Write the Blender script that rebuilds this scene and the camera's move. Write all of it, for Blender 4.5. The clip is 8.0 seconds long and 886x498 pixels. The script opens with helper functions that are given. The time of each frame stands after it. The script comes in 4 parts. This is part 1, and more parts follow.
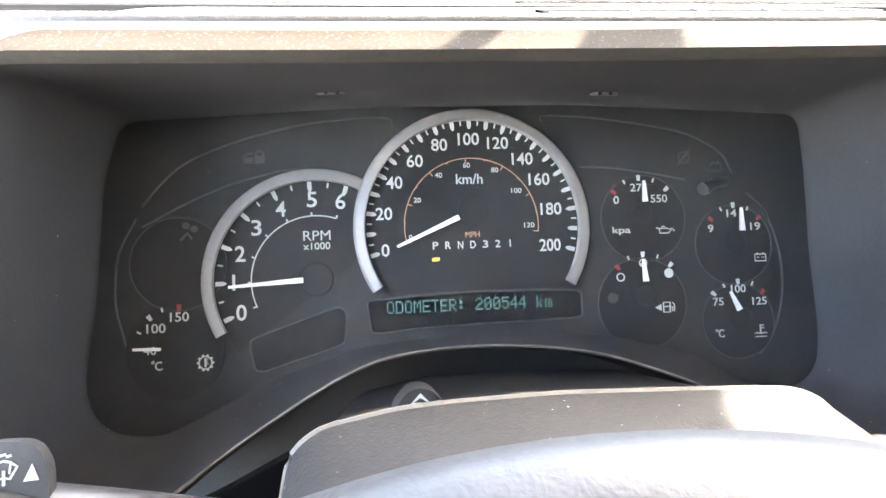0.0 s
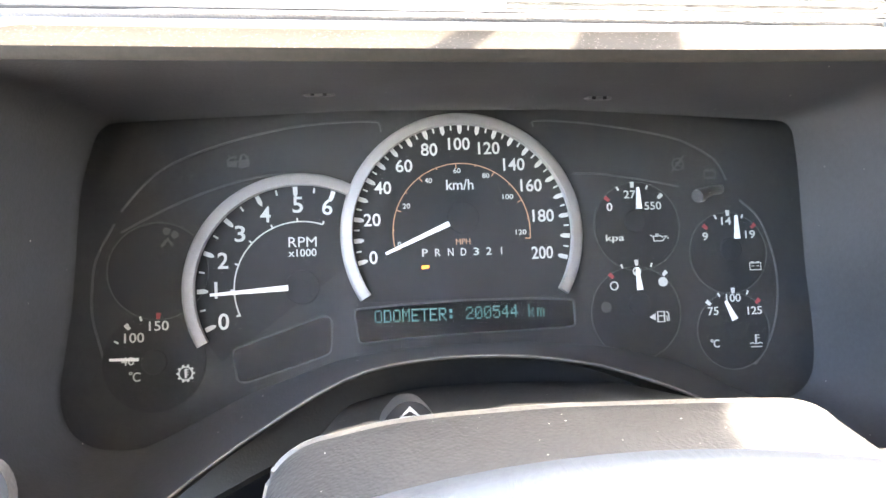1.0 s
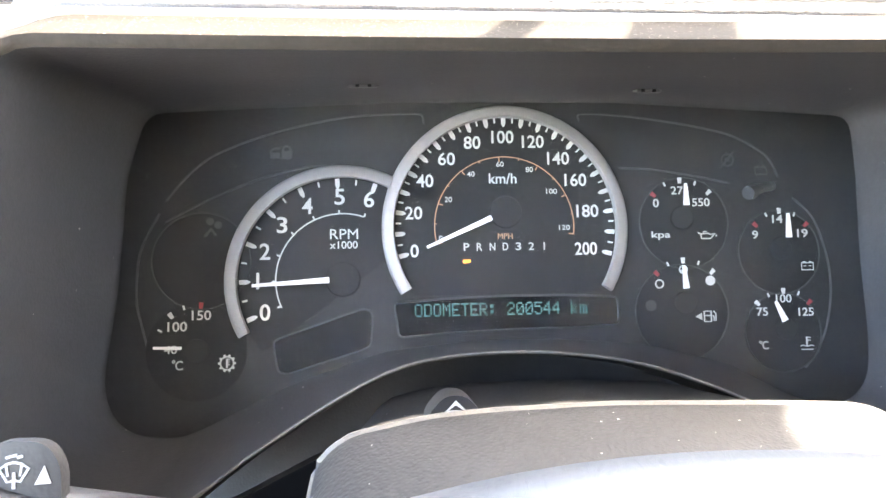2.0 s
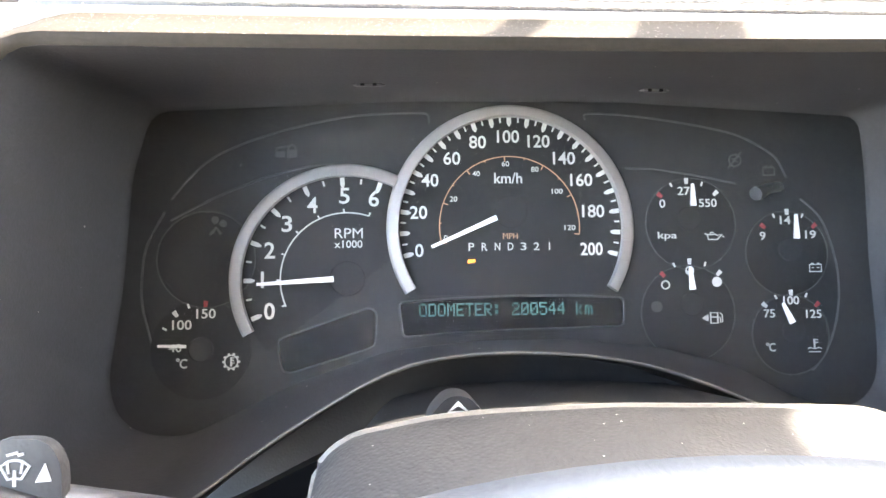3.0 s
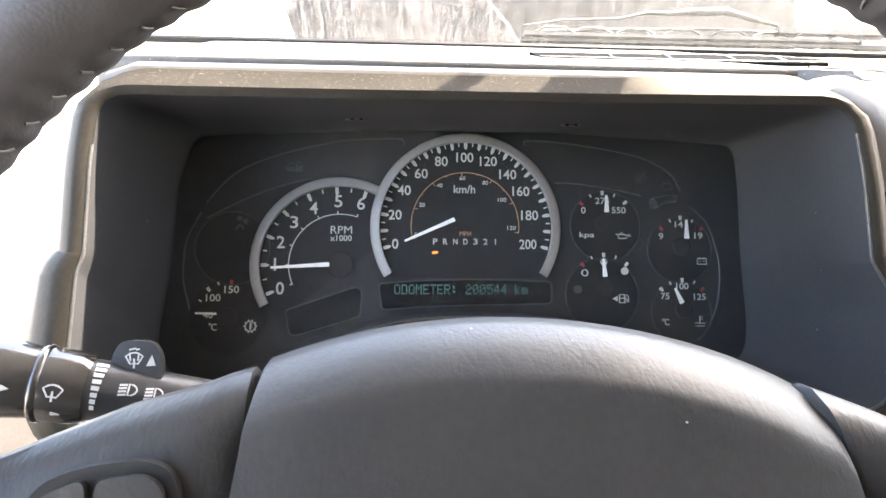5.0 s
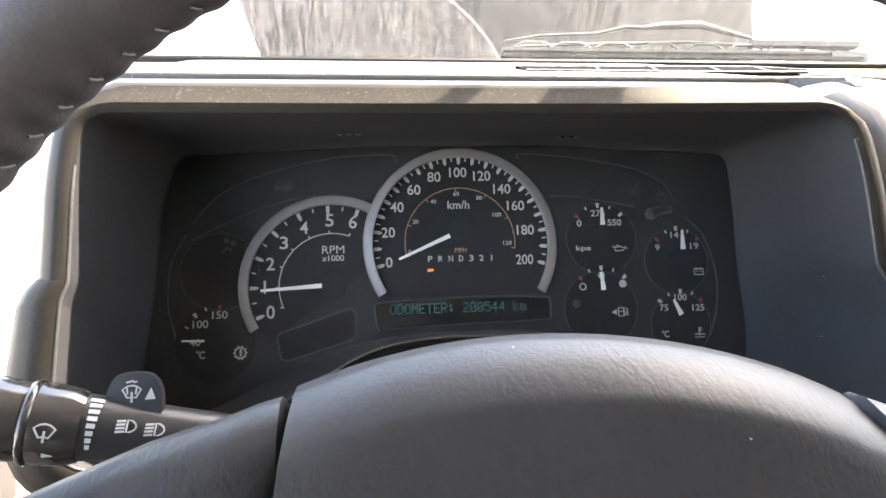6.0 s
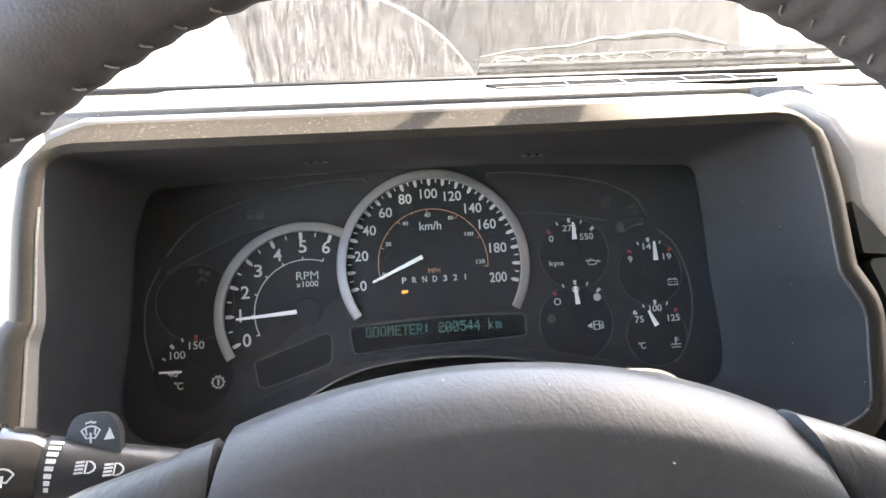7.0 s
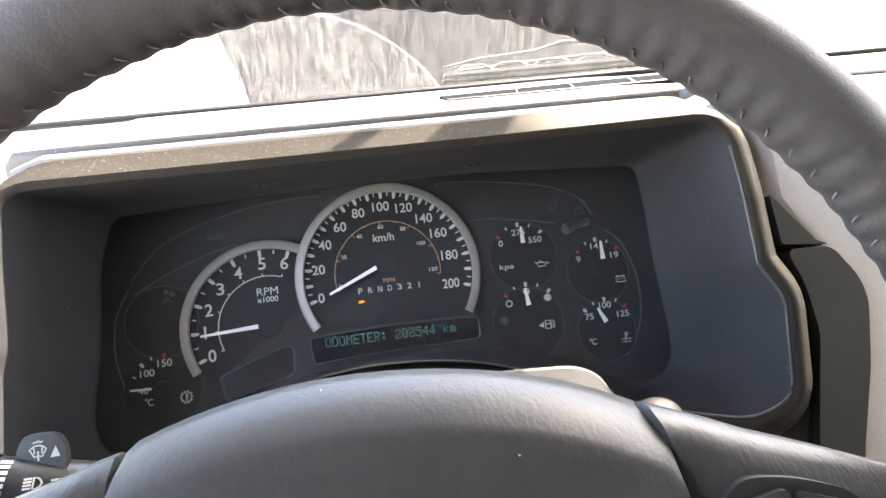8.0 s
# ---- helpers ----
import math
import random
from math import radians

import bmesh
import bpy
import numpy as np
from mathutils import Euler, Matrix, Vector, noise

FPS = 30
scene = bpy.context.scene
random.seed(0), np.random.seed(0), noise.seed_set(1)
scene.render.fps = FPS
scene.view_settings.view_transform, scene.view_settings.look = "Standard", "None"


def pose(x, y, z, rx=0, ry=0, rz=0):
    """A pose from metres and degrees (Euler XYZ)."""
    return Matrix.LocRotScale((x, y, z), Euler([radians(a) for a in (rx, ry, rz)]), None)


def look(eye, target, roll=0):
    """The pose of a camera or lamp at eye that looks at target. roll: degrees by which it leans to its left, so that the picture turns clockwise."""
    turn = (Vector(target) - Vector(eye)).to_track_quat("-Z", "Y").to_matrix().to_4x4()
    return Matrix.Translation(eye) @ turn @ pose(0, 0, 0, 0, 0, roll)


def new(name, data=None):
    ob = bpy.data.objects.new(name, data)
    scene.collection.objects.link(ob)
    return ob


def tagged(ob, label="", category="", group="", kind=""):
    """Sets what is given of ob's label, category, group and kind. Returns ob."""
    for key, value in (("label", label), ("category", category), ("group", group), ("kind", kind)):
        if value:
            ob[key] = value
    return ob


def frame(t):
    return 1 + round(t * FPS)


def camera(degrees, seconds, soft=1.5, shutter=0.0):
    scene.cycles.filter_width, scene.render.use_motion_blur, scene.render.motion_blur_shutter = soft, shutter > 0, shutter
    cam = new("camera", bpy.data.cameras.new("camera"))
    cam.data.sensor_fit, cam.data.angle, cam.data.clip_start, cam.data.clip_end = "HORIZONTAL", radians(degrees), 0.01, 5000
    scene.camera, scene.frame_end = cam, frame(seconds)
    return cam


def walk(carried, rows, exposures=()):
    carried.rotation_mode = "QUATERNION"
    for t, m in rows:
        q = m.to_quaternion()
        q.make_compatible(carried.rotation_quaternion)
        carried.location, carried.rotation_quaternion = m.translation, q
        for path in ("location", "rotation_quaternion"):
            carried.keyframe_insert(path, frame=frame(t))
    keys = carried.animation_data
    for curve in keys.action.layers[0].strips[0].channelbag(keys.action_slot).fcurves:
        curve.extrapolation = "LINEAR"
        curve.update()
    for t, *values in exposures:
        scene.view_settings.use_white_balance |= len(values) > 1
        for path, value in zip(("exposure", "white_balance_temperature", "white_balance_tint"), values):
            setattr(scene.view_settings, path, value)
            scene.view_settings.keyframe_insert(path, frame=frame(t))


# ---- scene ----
cam = camera(66.5, 8.0)
TILT, LIFT = 20.0, 1.2
BASE = pose(0, 0, LIFT, -TILT)  # the dial plates lean back; all parts are laid out in the cluster's own axes
PATH = [
    (0.0, -0.0521, -0.3453, -0.0335, 93.54, 2.35, -5.79),
    (0.2, -0.0510, -0.3473, -0.0397, 95.15, 3.15, -4.93),
    (0.3, -0.0507, -0.3411, -0.0358, 93.87, 2.86, -8.99),
    (0.4, -0.0514, -0.3503, -0.0284, 94.50, 2.31, -6.84),
    (0.5, -0.0510, -0.3466, -0.0345, 95.03, 2.81, -6.44),
    (1.0, -0.0523, -0.3359, -0.0340, 94.31, 2.22, -6.87),
    (1.5, -0.0532, -0.3324, -0.0345, 94.39, 1.71, -5.25),
    (2.0, -0.0572, -0.3315, -0.0354, 94.20, 1.16, -4.32),
    (3.3, -0.0543, -0.3305, -0.0353, 94.12, 0.82, -3.69),
    (3.5, -0.0520, -0.3449, -0.0416, 93.51, 0.87, -3.80),
    (4.0, -0.0426, -0.4160, -0.0517, 94.47, 0.88, -3.23),
    (4.5, -0.0397, -0.4465, -0.0514, 95.38, 0.45, -2.53),
    (4.7, -0.0412, -0.4395, -0.0539, 94.65, 0.21, -2.80),
    (5.8, -0.0528, -0.4238, -0.0534, 97.06, 1.54, -6.13),
    (6.0, -0.0592, -0.4194, -0.0536, 96.70, 1.97, -6.22),
    (6.5, -0.0465, -0.4217, -0.0487, 97.23, 3.57, -6.18),
    (7.0, -0.0404, -0.4255, -0.0488, 97.64, 4.29, -5.66),
    (7.5, -0.0241, -0.4319, -0.0516, 97.80, 5.12, -5.59),
    (8.0, -0.0032, -0.4481, -0.0498, 97.83, 7.11, -4.25),
]
walk(cam, [(t, BASE @ pose(x, y, z, rx, ry, rz)) for t, x, y, z, rx, ry, rz in PATH],
     [(0.0, 5.40, 7200, 13), (1.0, 5.62, 7200, 13), (2.0, 5.65, 7200, 13), (3.5, 5.32, 7200, 13), (4.0, 4.95, 7200, 13), (4.5, 4.75, 7200, 13), (6.0, 4.05, 7200, 13), (6.5, 4.25, 7200, 13), (7.0, 4.4, 7200, 13), (8.0, 4.4, 7200, 13)])

# ---- light ----
to_sun = Vector((0.60, 0.33, 1.0)).normalized()  # high sun, past the front edge of the roof
sky = bpy.data.worlds.new("sky")
scene.world = sky
sky.use_nodes = True
nt = sky.node_tree
tex = nt.nodes.new("ShaderNodeTexSky")
tex.sky_type, tex.sun_disc = "NISHITA", False
tex.sun_elevation = math.asin(to_sun.z)
tex.sun_rotation = math.atan2(to_sun.x, to_sun.y)
tex.air_density, tex.dust_density = 1.0, 3.0
nt.nodes["Background"].inputs["Strength"].default_value = 0.15
nt.links.new(tex.outputs[0], nt.nodes["Background"].inputs["Color"])
sun = new("sun", bpy.data.lights.new("sun", "SUN"))
sun.data.energy, sun.data.angle, sun.data.color = 2.0, radians(0.53), (1.0, 0.95, 0.87)
sun.matrix_world = look(to_sun * 20, (0, 0, 0))


# ---- materials ----
def material(name, color, rough=0.5, metal=0.0, grain=0.0, grain_size=900.0, wear=0.0, wear_size=30.0, dust=0.0,
             crease=0.0, spec=0.5, emit=None, glow=0.0, coat=0.0, settled=None):
    """Principled surface: two scales of tone, fine grain in relief, specks of dust."""
    m = bpy.data.materials.new(name)
    m.use_nodes = True
    t = m.node_tree
    b = t.nodes["Principled BSDF"]
    add = t.nodes.new
    b.inputs["Roughness"].default_value, b.inputs["Metallic"].default_value = rough, metal
    b.inputs["Specular IOR Level"].default_value = spec
    b.inputs["Coat Weight"].default_value = coat
    co = add("ShaderNodeTexCoord").outputs["Object"]
    big = add("ShaderNodeTexNoise")
    big.inputs["Scale"].default_value, big.inputs["Detail"].default_value = wear_size, 6
    fine = add("ShaderNodeTexNoise")
    fine.inputs["Scale"].default_value, fine.inputs["Detail"].default_value = wear_size * 14, 3
    t.links.new(co, big.inputs["Vector"])
    t.links.new(co, fine.inputs["Vector"])
    both = add("ShaderNodeMath")
    both.operation = "ADD"
    t.links.new(big.outputs[0], both.inputs[0])
    t.links.new(fine.outputs[0], both.inputs[1])
    span = add("ShaderNodeMapRange")
    span.inputs["From Min"].default_value, span.inputs["From Max"].default_value = 0.7, 1.3
    span.inputs["To Min"].default_value, span.inputs["To Max"].default_value = 1 - wear, 1 + wear
    t.links.new(both.outputs[0], span.inputs["Value"])
    tone = add("ShaderNodeMix")
    tone.data_type, tone.blend_type = "RGBA", "MULTIPLY"
    tone.inputs["Factor"].default_value = 1.0
    tone.inputs[6].default_value = (*color, 1)
    t.links.new(span.outputs[0], tone.inputs[7])
    out = tone.outputs[2]
    if dust:
        vo = add("ShaderNodeTexVoronoi")
        vo.inputs["Scale"].default_value = 620
        t.links.new(co, vo.inputs["Vector"])
        rnd = add("ShaderNodeSeparateColor")
        t.links.new(vo.outputs["Color"], rnd.inputs[0])
        size = add("ShaderNodeMath")
        size.operation = "MULTIPLY"
        size.inputs[1].default_value = 0.24
        pick = add("ShaderNodeMapRange")
        pick.inputs["From Min"].default_value, pick.inputs["From Max"].default_value = 1 - dust, 1.0
        t.links.new(rnd.outputs[0], pick.inputs["Value"])
        t.links.new(pick.outputs[0], size.inputs[0])
        dot = add("ShaderNodeMath")
        dot.operation = "LESS_THAN"
        t.links.new(vo.outputs["Distance"], dot.inputs[0])
        t.links.new(size.outputs[0], dot.inputs[1])
        haze = add("ShaderNodeMix")
        haze.data_type = "RGBA"
        haze.inputs[7].default_value = (0.36, 0.34, 0.31, 1)
        t.links.new(dot.outputs[0], haze.inputs["Factor"])
        t.links.new(out, haze.inputs[6])
        out = haze.outputs[2]
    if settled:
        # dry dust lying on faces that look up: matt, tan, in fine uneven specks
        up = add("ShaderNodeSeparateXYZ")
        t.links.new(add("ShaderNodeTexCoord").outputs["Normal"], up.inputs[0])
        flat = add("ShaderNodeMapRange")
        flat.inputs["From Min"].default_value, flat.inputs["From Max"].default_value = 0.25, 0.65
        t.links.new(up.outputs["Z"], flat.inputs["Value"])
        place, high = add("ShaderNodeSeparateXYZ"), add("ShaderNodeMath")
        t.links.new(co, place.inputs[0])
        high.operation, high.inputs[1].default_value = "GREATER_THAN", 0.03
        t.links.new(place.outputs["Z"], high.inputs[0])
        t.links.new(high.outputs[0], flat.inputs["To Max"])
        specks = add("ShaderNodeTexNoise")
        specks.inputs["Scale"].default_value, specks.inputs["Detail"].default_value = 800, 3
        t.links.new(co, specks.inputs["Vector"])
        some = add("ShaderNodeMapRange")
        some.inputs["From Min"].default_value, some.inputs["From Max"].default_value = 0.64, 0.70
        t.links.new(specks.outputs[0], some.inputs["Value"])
        ramp_x, more = add("ShaderNodeMapRange"), add("ShaderNodeMath")
        ramp_x.inputs["From Min"].default_value, ramp_x.inputs["From Max"].default_value, ramp_x.inputs["To Max"].default_value = 0.075, 0.115, 0.75
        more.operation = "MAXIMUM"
        t.links.new(place.outputs["X"], ramp_x.inputs["Value"])
        t.links.new(ramp_x.outputs[0], more.inputs[0])
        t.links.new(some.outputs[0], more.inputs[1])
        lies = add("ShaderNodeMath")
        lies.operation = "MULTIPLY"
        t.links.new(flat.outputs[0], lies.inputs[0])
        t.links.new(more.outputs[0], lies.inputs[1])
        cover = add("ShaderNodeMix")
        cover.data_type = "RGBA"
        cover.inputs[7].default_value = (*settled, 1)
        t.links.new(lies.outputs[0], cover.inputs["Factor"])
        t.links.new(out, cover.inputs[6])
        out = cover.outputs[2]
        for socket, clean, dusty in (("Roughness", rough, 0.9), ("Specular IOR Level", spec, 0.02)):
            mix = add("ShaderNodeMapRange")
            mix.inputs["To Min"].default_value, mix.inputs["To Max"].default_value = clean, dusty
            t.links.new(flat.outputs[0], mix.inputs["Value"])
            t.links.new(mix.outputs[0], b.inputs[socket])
    t.links.new(out, b.inputs["Base Color"])
    if grain or crease:
        height = None
        if grain:
            vg = add("ShaderNodeTexVoronoi")
            vg.feature = "SMOOTH_F1"
            vg.inputs["Scale"].default_value = grain_size
            t.links.new(co, vg.inputs["Vector"])
            bump = add("ShaderNodeBump")
            bump.inputs["Strength"].default_value, bump.inputs["Distance"].default_value = grain, 0.0004
            t.links.new(vg.outputs["Distance"], bump.inputs["Height"])
            height = bump
        if crease:
            wr = add("ShaderNodeTexNoise")
            wr.inputs["Scale"].default_value, wr.inputs["Detail"].default_value = 130, 4
            wr.inputs["Distortion"].default_value = 1.6
            st = add("ShaderNodeMapping")
            st.inputs["Scale"].default_value = (2.2, 1.0, 0.8)
            t.links.new(co, st.inputs["Vector"])
            t.links.new(st.outputs[0], wr.inputs["Vector"])
            bump2 = add("ShaderNodeBump")
            bump2.inputs["Strength"].default_value, bump2.inputs["Distance"].default_value = crease, 0.002
            t.links.new(wr.outputs[0], bump2.inputs["Height"])
            if height:
                t.links.new(height.outputs[0], bump2.inputs["Normal"])
            height = bump2
        t.links.new(height.outputs[0], b.inputs["Normal"])
    if emit:
        b.inputs["Emission Color"].default_value = (*emit, 1)
        b.inputs["Emission Strength"].default_value = glow
    return m


ARC = (-0.0745, 0.0161, 0.1810)  # centre (x, z) and reach of the wiper sweep on the windscreen


def clear(name, tint=(1, 1, 1), ior=1.45, rough=0.02, film=0.0, film_color=(0.8, 0.8, 0.78), streaks=False):
    """Thin clear sheet: sees through, mirrors by Fresnel, with a film of dust or water marks."""
    m = bpy.data.materials.new(name)
    m.use_nodes = True
    t = m.node_tree
    t.nodes.remove(t.nodes["Principled BSDF"])
    add = t.nodes.new
    see, shine, near, lit = add("ShaderNodeBsdfTransparent"), add("ShaderNodeBsdfGlossy"), add("ShaderNodeBsdfDiffuse"), add("ShaderNodeBsdfTranslucent")
    dirt = add("ShaderNodeMixShader")
    dirt.inputs[0].default_value = 0.5 if streaks else 0.0
    t.links.new(near.outputs[0], dirt.inputs[1])
    t.links.new(lit.outputs[0], dirt.inputs[2])
    see.inputs[0].default_value = (*tint, 1)
    shine.inputs["Roughness"].default_value = rough
    near.inputs[0].default_value = lit.inputs[0].default_value = (*film_color, 1)
    fres, a, b = add("ShaderNodeFresnel"), add("ShaderNodeMixShader"), add("ShaderNodeMixShader")
    fres.inputs["IOR"].default_value = ior
    t.links.new(fres.outputs[0], a.inputs[0])
    t.links.new(see.outputs[0], a.inputs[1])
    t.links.new(shine.outputs[0], a.inputs[2])
    co = add("ShaderNodeTexCoord").outputs["Object"]
    if streaks:
        # dried runs: wavy upright bands of more and less dirt, and thin lines where drops ran down
        levels = []
        for stretch, scale, wave, lines in (((1, 0.13, 0.13), 290, 0.9, False), ((1, 0.20, 0.20), 235, 1.6, True)):
            spread, n = add("ShaderNodeMapping"), add("ShaderNodeTexNoise")
            spread.inputs["Scale"].default_value = stretch
            n.inputs["Scale"].default_value, n.inputs["Detail"].default_value, n.inputs["Distortion"].default_value = scale, 2, wave
            t.links.new(co, spread.inputs["Vector"])
            t.links.new(spread.outputs[0], n.inputs["Vector"])
            level, line = n.outputs[0], add("ShaderNodeMapRange")
            if lines:
                off, ridge = add("ShaderNodeMath"), add("ShaderNodeMath")
                off.operation, off.inputs[1].default_value = "SUBTRACT", 0.5
                ridge.operation = "ABSOLUTE"
                t.links.new(level, off.inputs[0])
                t.links.new(off.outputs[0], ridge.inputs[0])
                level = ridge.outputs[0]
            line.inputs["From Min"].default_value, line.inputs["From Max"].default_value = (0.055, 0.012) if lines else (0.42, 0.58)
            t.links.new(level, line.inputs["Value"])
            levels.append(line.outputs[0])
        dark, total = add("ShaderNodeMath"), add("ShaderNodeMath")
        dark.operation = total.operation = "MULTIPLY_ADD"
        dark.inputs[1].default_value, dark.inputs[2].default_value = -0.28 * film, 0.40 * film
        total.inputs[1].default_value = 0.46 * film
        t.links.new(levels[0], dark.inputs[0])
        t.links.new(levels[1], total.inputs[0])
        t.links.new(dark.outputs[0], total.inputs[2])
        cover = total.outputs[0]
    else:
        n, r = add("ShaderNodeTexNoise"), add("ShaderNodeMapRange")
        n.inputs["Scale"].default_value, n.inputs["Detail"].default_value = 25, 8
        r.inputs["From Min"].default_value, r.inputs["From Max"].default_value = 0.3, 0.8
        r.inputs["To Min"].default_value, r.inputs["To Max"].default_value = 0.08 * film, film
        t.links.new(co, n.inputs["Vector"])
        t.links.new(n.outputs[0], r.inputs["Value"])
        cover = r.outputs[0]
    if streaks:
        # line of dirt left at the end of the wiper's sweep, and cleaner glass beyond it
        flat = add("ShaderNodeMapping")
        flat.inputs["Location"].default_value = (-ARC[0], 0, -ARC[1])
        flat.inputs["Scale"].default_value = (1, 0, 1)
        far = add("ShaderNodeVectorMath")
        far.operation = "LENGTH"
        t.links.new(co, flat.inputs["Vector"])
        t.links.new(flat.outputs[0], far.inputs[0])
        edge = add("ShaderNodeMapRange")
        edge.inputs["From Min"].default_value, edge.inputs["From Max"].default_value = ARC[2] - 0.0015, ARC[2] + 0.0015
        t.links.new(far.outputs["Value"], edge.inputs["Value"])
        line = add("ShaderNodeMath")
        line.operation, line.inputs[1].default_value, line.inputs[2].default_value = "COMPARE", ARC[2], 0.0010
        t.links.new(far.outputs["Value"], line.inputs[0])
        less = add("ShaderNodeMapRange")
        less.inputs["To Min"].default_value, less.inputs["To Max"].default_value = 1.0, 0.62
        t.links.new(edge.outputs[0], less.inputs["Value"])
        mul, plus = add("ShaderNodeMath"), add("ShaderNodeMath")
        mul.operation, plus.operation = "MULTIPLY", "MULTIPLY_ADD"
        plus.inputs[1].default_value = 0.12
        t.links.new(cover, mul.inputs[0])
        t.links.new(less.outputs[0], mul.inputs[1])
        t.links.new(line.outputs[0], plus.inputs[0])
        t.links.new(mul.outputs[0], plus.inputs[2])
        cover = plus.outputs[0]
    t.links.new(cover, b.inputs[0])
    t.links.new(a.outputs[0], b.inputs[1])
    t.links.new(dirt.outputs[0], b.inputs[2])
    t.links.new(b.outputs[0], t.nodes["Material Output"].inputs["Surface"])
    return m


M_DIAL = material("dial black", (0.0185, 0.0185, 0.0195), 0.65, wear=0.15, spec=0.3)
M_MASK = material("mask charcoal", (0.0265, 0.0265, 0.0278), 0.65, grain=0.15, wear=0.15, dust=0.006, spec=0.35)
M_PRINT = material("print white", (0.57, 0.57, 0.555), 0.6)
M_MARK = material("stalk print", (0.42, 0.42, 0.41), 0.6, wear=0.1)
M_ORANGE = material("print orange", (0.56, 0.29, 0.17), 0.6)
M_REDMARK = material("print red", (0.34, 0.035, 0.045), 0.6)
M_NEEDLE = material("needle white", (0.88, 0.88, 0.87), 0.45)
M_SILVER = material("silver paint", (0.34, 0.33, 0.32), 0.5, metal=0.25, wear=0.06)
M_DARKGLASS = material("smoked window", (0.008, 0.009, 0.011), 0.25, wear=0.1)
M_TELL = material("unlit telltale", (0.055, 0.053, 0.053), 0.5)
M_GEARLAMP = material("amber lamp", (0.6, 0.18, 0.03), 0.5, emit=(1.0, 0.26, 0.03), glow=0.10)
M_DIGIT = material("fluorescent digit", (0.03, 0.10, 0.10), 0.5, emit=(0.25, 0.85, 0.8), glow=0.0058)
M_HOOD = material("hood vinyl", (0.034, 0.034, 0.0365), 0.65, grain=0.2, wear=0.12, dust=0.006)
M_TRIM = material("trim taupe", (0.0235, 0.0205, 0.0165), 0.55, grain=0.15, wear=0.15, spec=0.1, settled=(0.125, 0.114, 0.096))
M_DASH = material("dash pad", (0.080, 0.076, 0.070), 0.42, grain=0.5, wear=0.12, dust=0.15)
M_STRIP = material("strip grey", (0.085, 0.082, 0.078), 0.3, wear=0.08)
M_DOOR = material("door trim", (0.50, 0.46, 0.40), 0.6, grain=0.3, wear=0.1)
M_PAD = material("pad vinyl", (0.0355, 0.0350, 0.0350), 0.42, grain=0.12, wear=0.12, crease=0.095, dust=0.003, spec=0.22)
M_SPOKE = material("spoke vinyl", (0.029, 0.0286, 0.0284), 0.45, grain=0.10, wear=0.10, crease=0.16, spec=0.28)
M_LEATHER = material("rim leather", (0.046, 0.043, 0.043), 0.55, grain=0.22, grain_size=1100, wear=0.08, wear_size=50)
M_THREAD = material("thread grey", (0.13, 0.125, 0.12), 0.8)
M_SHROUD = material("shroud vinyl", (0.018, 0.0175, 0.017), 0.6, grain=0.5, wear=0.3, crease=0.12, dust=0.05, spec=0.2)
M_STALK = material("stalk black", (0.020, 0.020, 0.021), 0.38, grain=0.15, wear=0.1)
M_GLOSS = material("stalk gloss", (0.03, 0.027, 0.024), 0.16, wear=0.1, coat=0.4)
M_VOID = material("shade black", (0.006, 0.006, 0.006), 0.9, spec=0.02)
M_RUBBER = material("black rubber", (0.015, 0.015, 0.015), 0.6, spec=0.25)
M_PAINT = material("grey body paint", (0.007, 0.007, 0.0072), 0.7, wear=0.08, wear_size=4, spec=0.02)
M_GROUND = material("pale concrete", (0.55, 0.53, 0.50), 0.85, grain=0.2, grain_size=60, wear=0.15, wear_size=2)
M_SEAT = material("beige seat leather", (0.40, 0.35, 0.28), 0.5, grain=0.3, wear=0.12, wear_size=8)
M_LINER = material("headliner", (0.5, 0.48, 0.45), 0.9, wear=0.06)
M_CHROME = material("chrome", (0.7, 0.7, 0.72), 0.12, metal=1.0)
M_FASCIA = material("light grey fascia", (0.42, 0.40, 0.375), 0.5, grain=0.06, wear=0.06)
M_SEAM = material("sunlit seam vinyl", (0.11, 0.10, 0.085), 0.5, wear=0.2, wear_size=90)
M_EDGE = material("moulded edge highlight", (0.058, 0.058, 0.061), 0.35, wear=0.3, wear_size=80)
M_STEM = material("stem grey", (0.055, 0.055, 0.056), 0.35, wear=0.1)
M_DIALRIM = material("dial rim highlight", (0.042, 0.042, 0.043), 0.4, wear=0.3, wear_size=80)
M_LENS = clear("clear lens", ior=1.1, film=0.018, film_color=(0.7, 0.69, 0.66))
M_SCREEN = clear("windscreen", tint=(0.93, 0.96, 0.94), ior=1.05, film=0.165, film_color=(0.80, 0.78, 0.73), streaks=True)


# ---- builders ----
PLACE = {}


def thing(name, label, category, at=(0, 0, 0), group="", kind=""):
    e = new(name)
    e.empty_display_size = 0.02
    e.matrix_world = BASE @ Matrix.Translation(at)
    PLACE[e.name] = Vector(at)
    return tagged(e, label, category, group, kind)


def mesh_from(name, bm, mat, smooth=35):
    bmesh.ops.recalc_face_normals(bm, faces=bm.faces)
    me = bpy.data.meshes.new(name)
    bm.to_mesh(me)
    bm.free()
    me.materials.append(mat)
    if smooth:
        me.shade_smooth()
        me.set_sharp_from_angle(angle=radians(smooth))
    return me


def part(name, bm, mat, parent, label="", smooth=35):
    ob = new(name, mesh_from(name, bm, mat, smooth))
    ob.parent = parent
    if parent.name in PLACE:
        ob.matrix_parent_inverse = Matrix.Translation(-PLACE[parent.name])
    return tagged(ob, label)


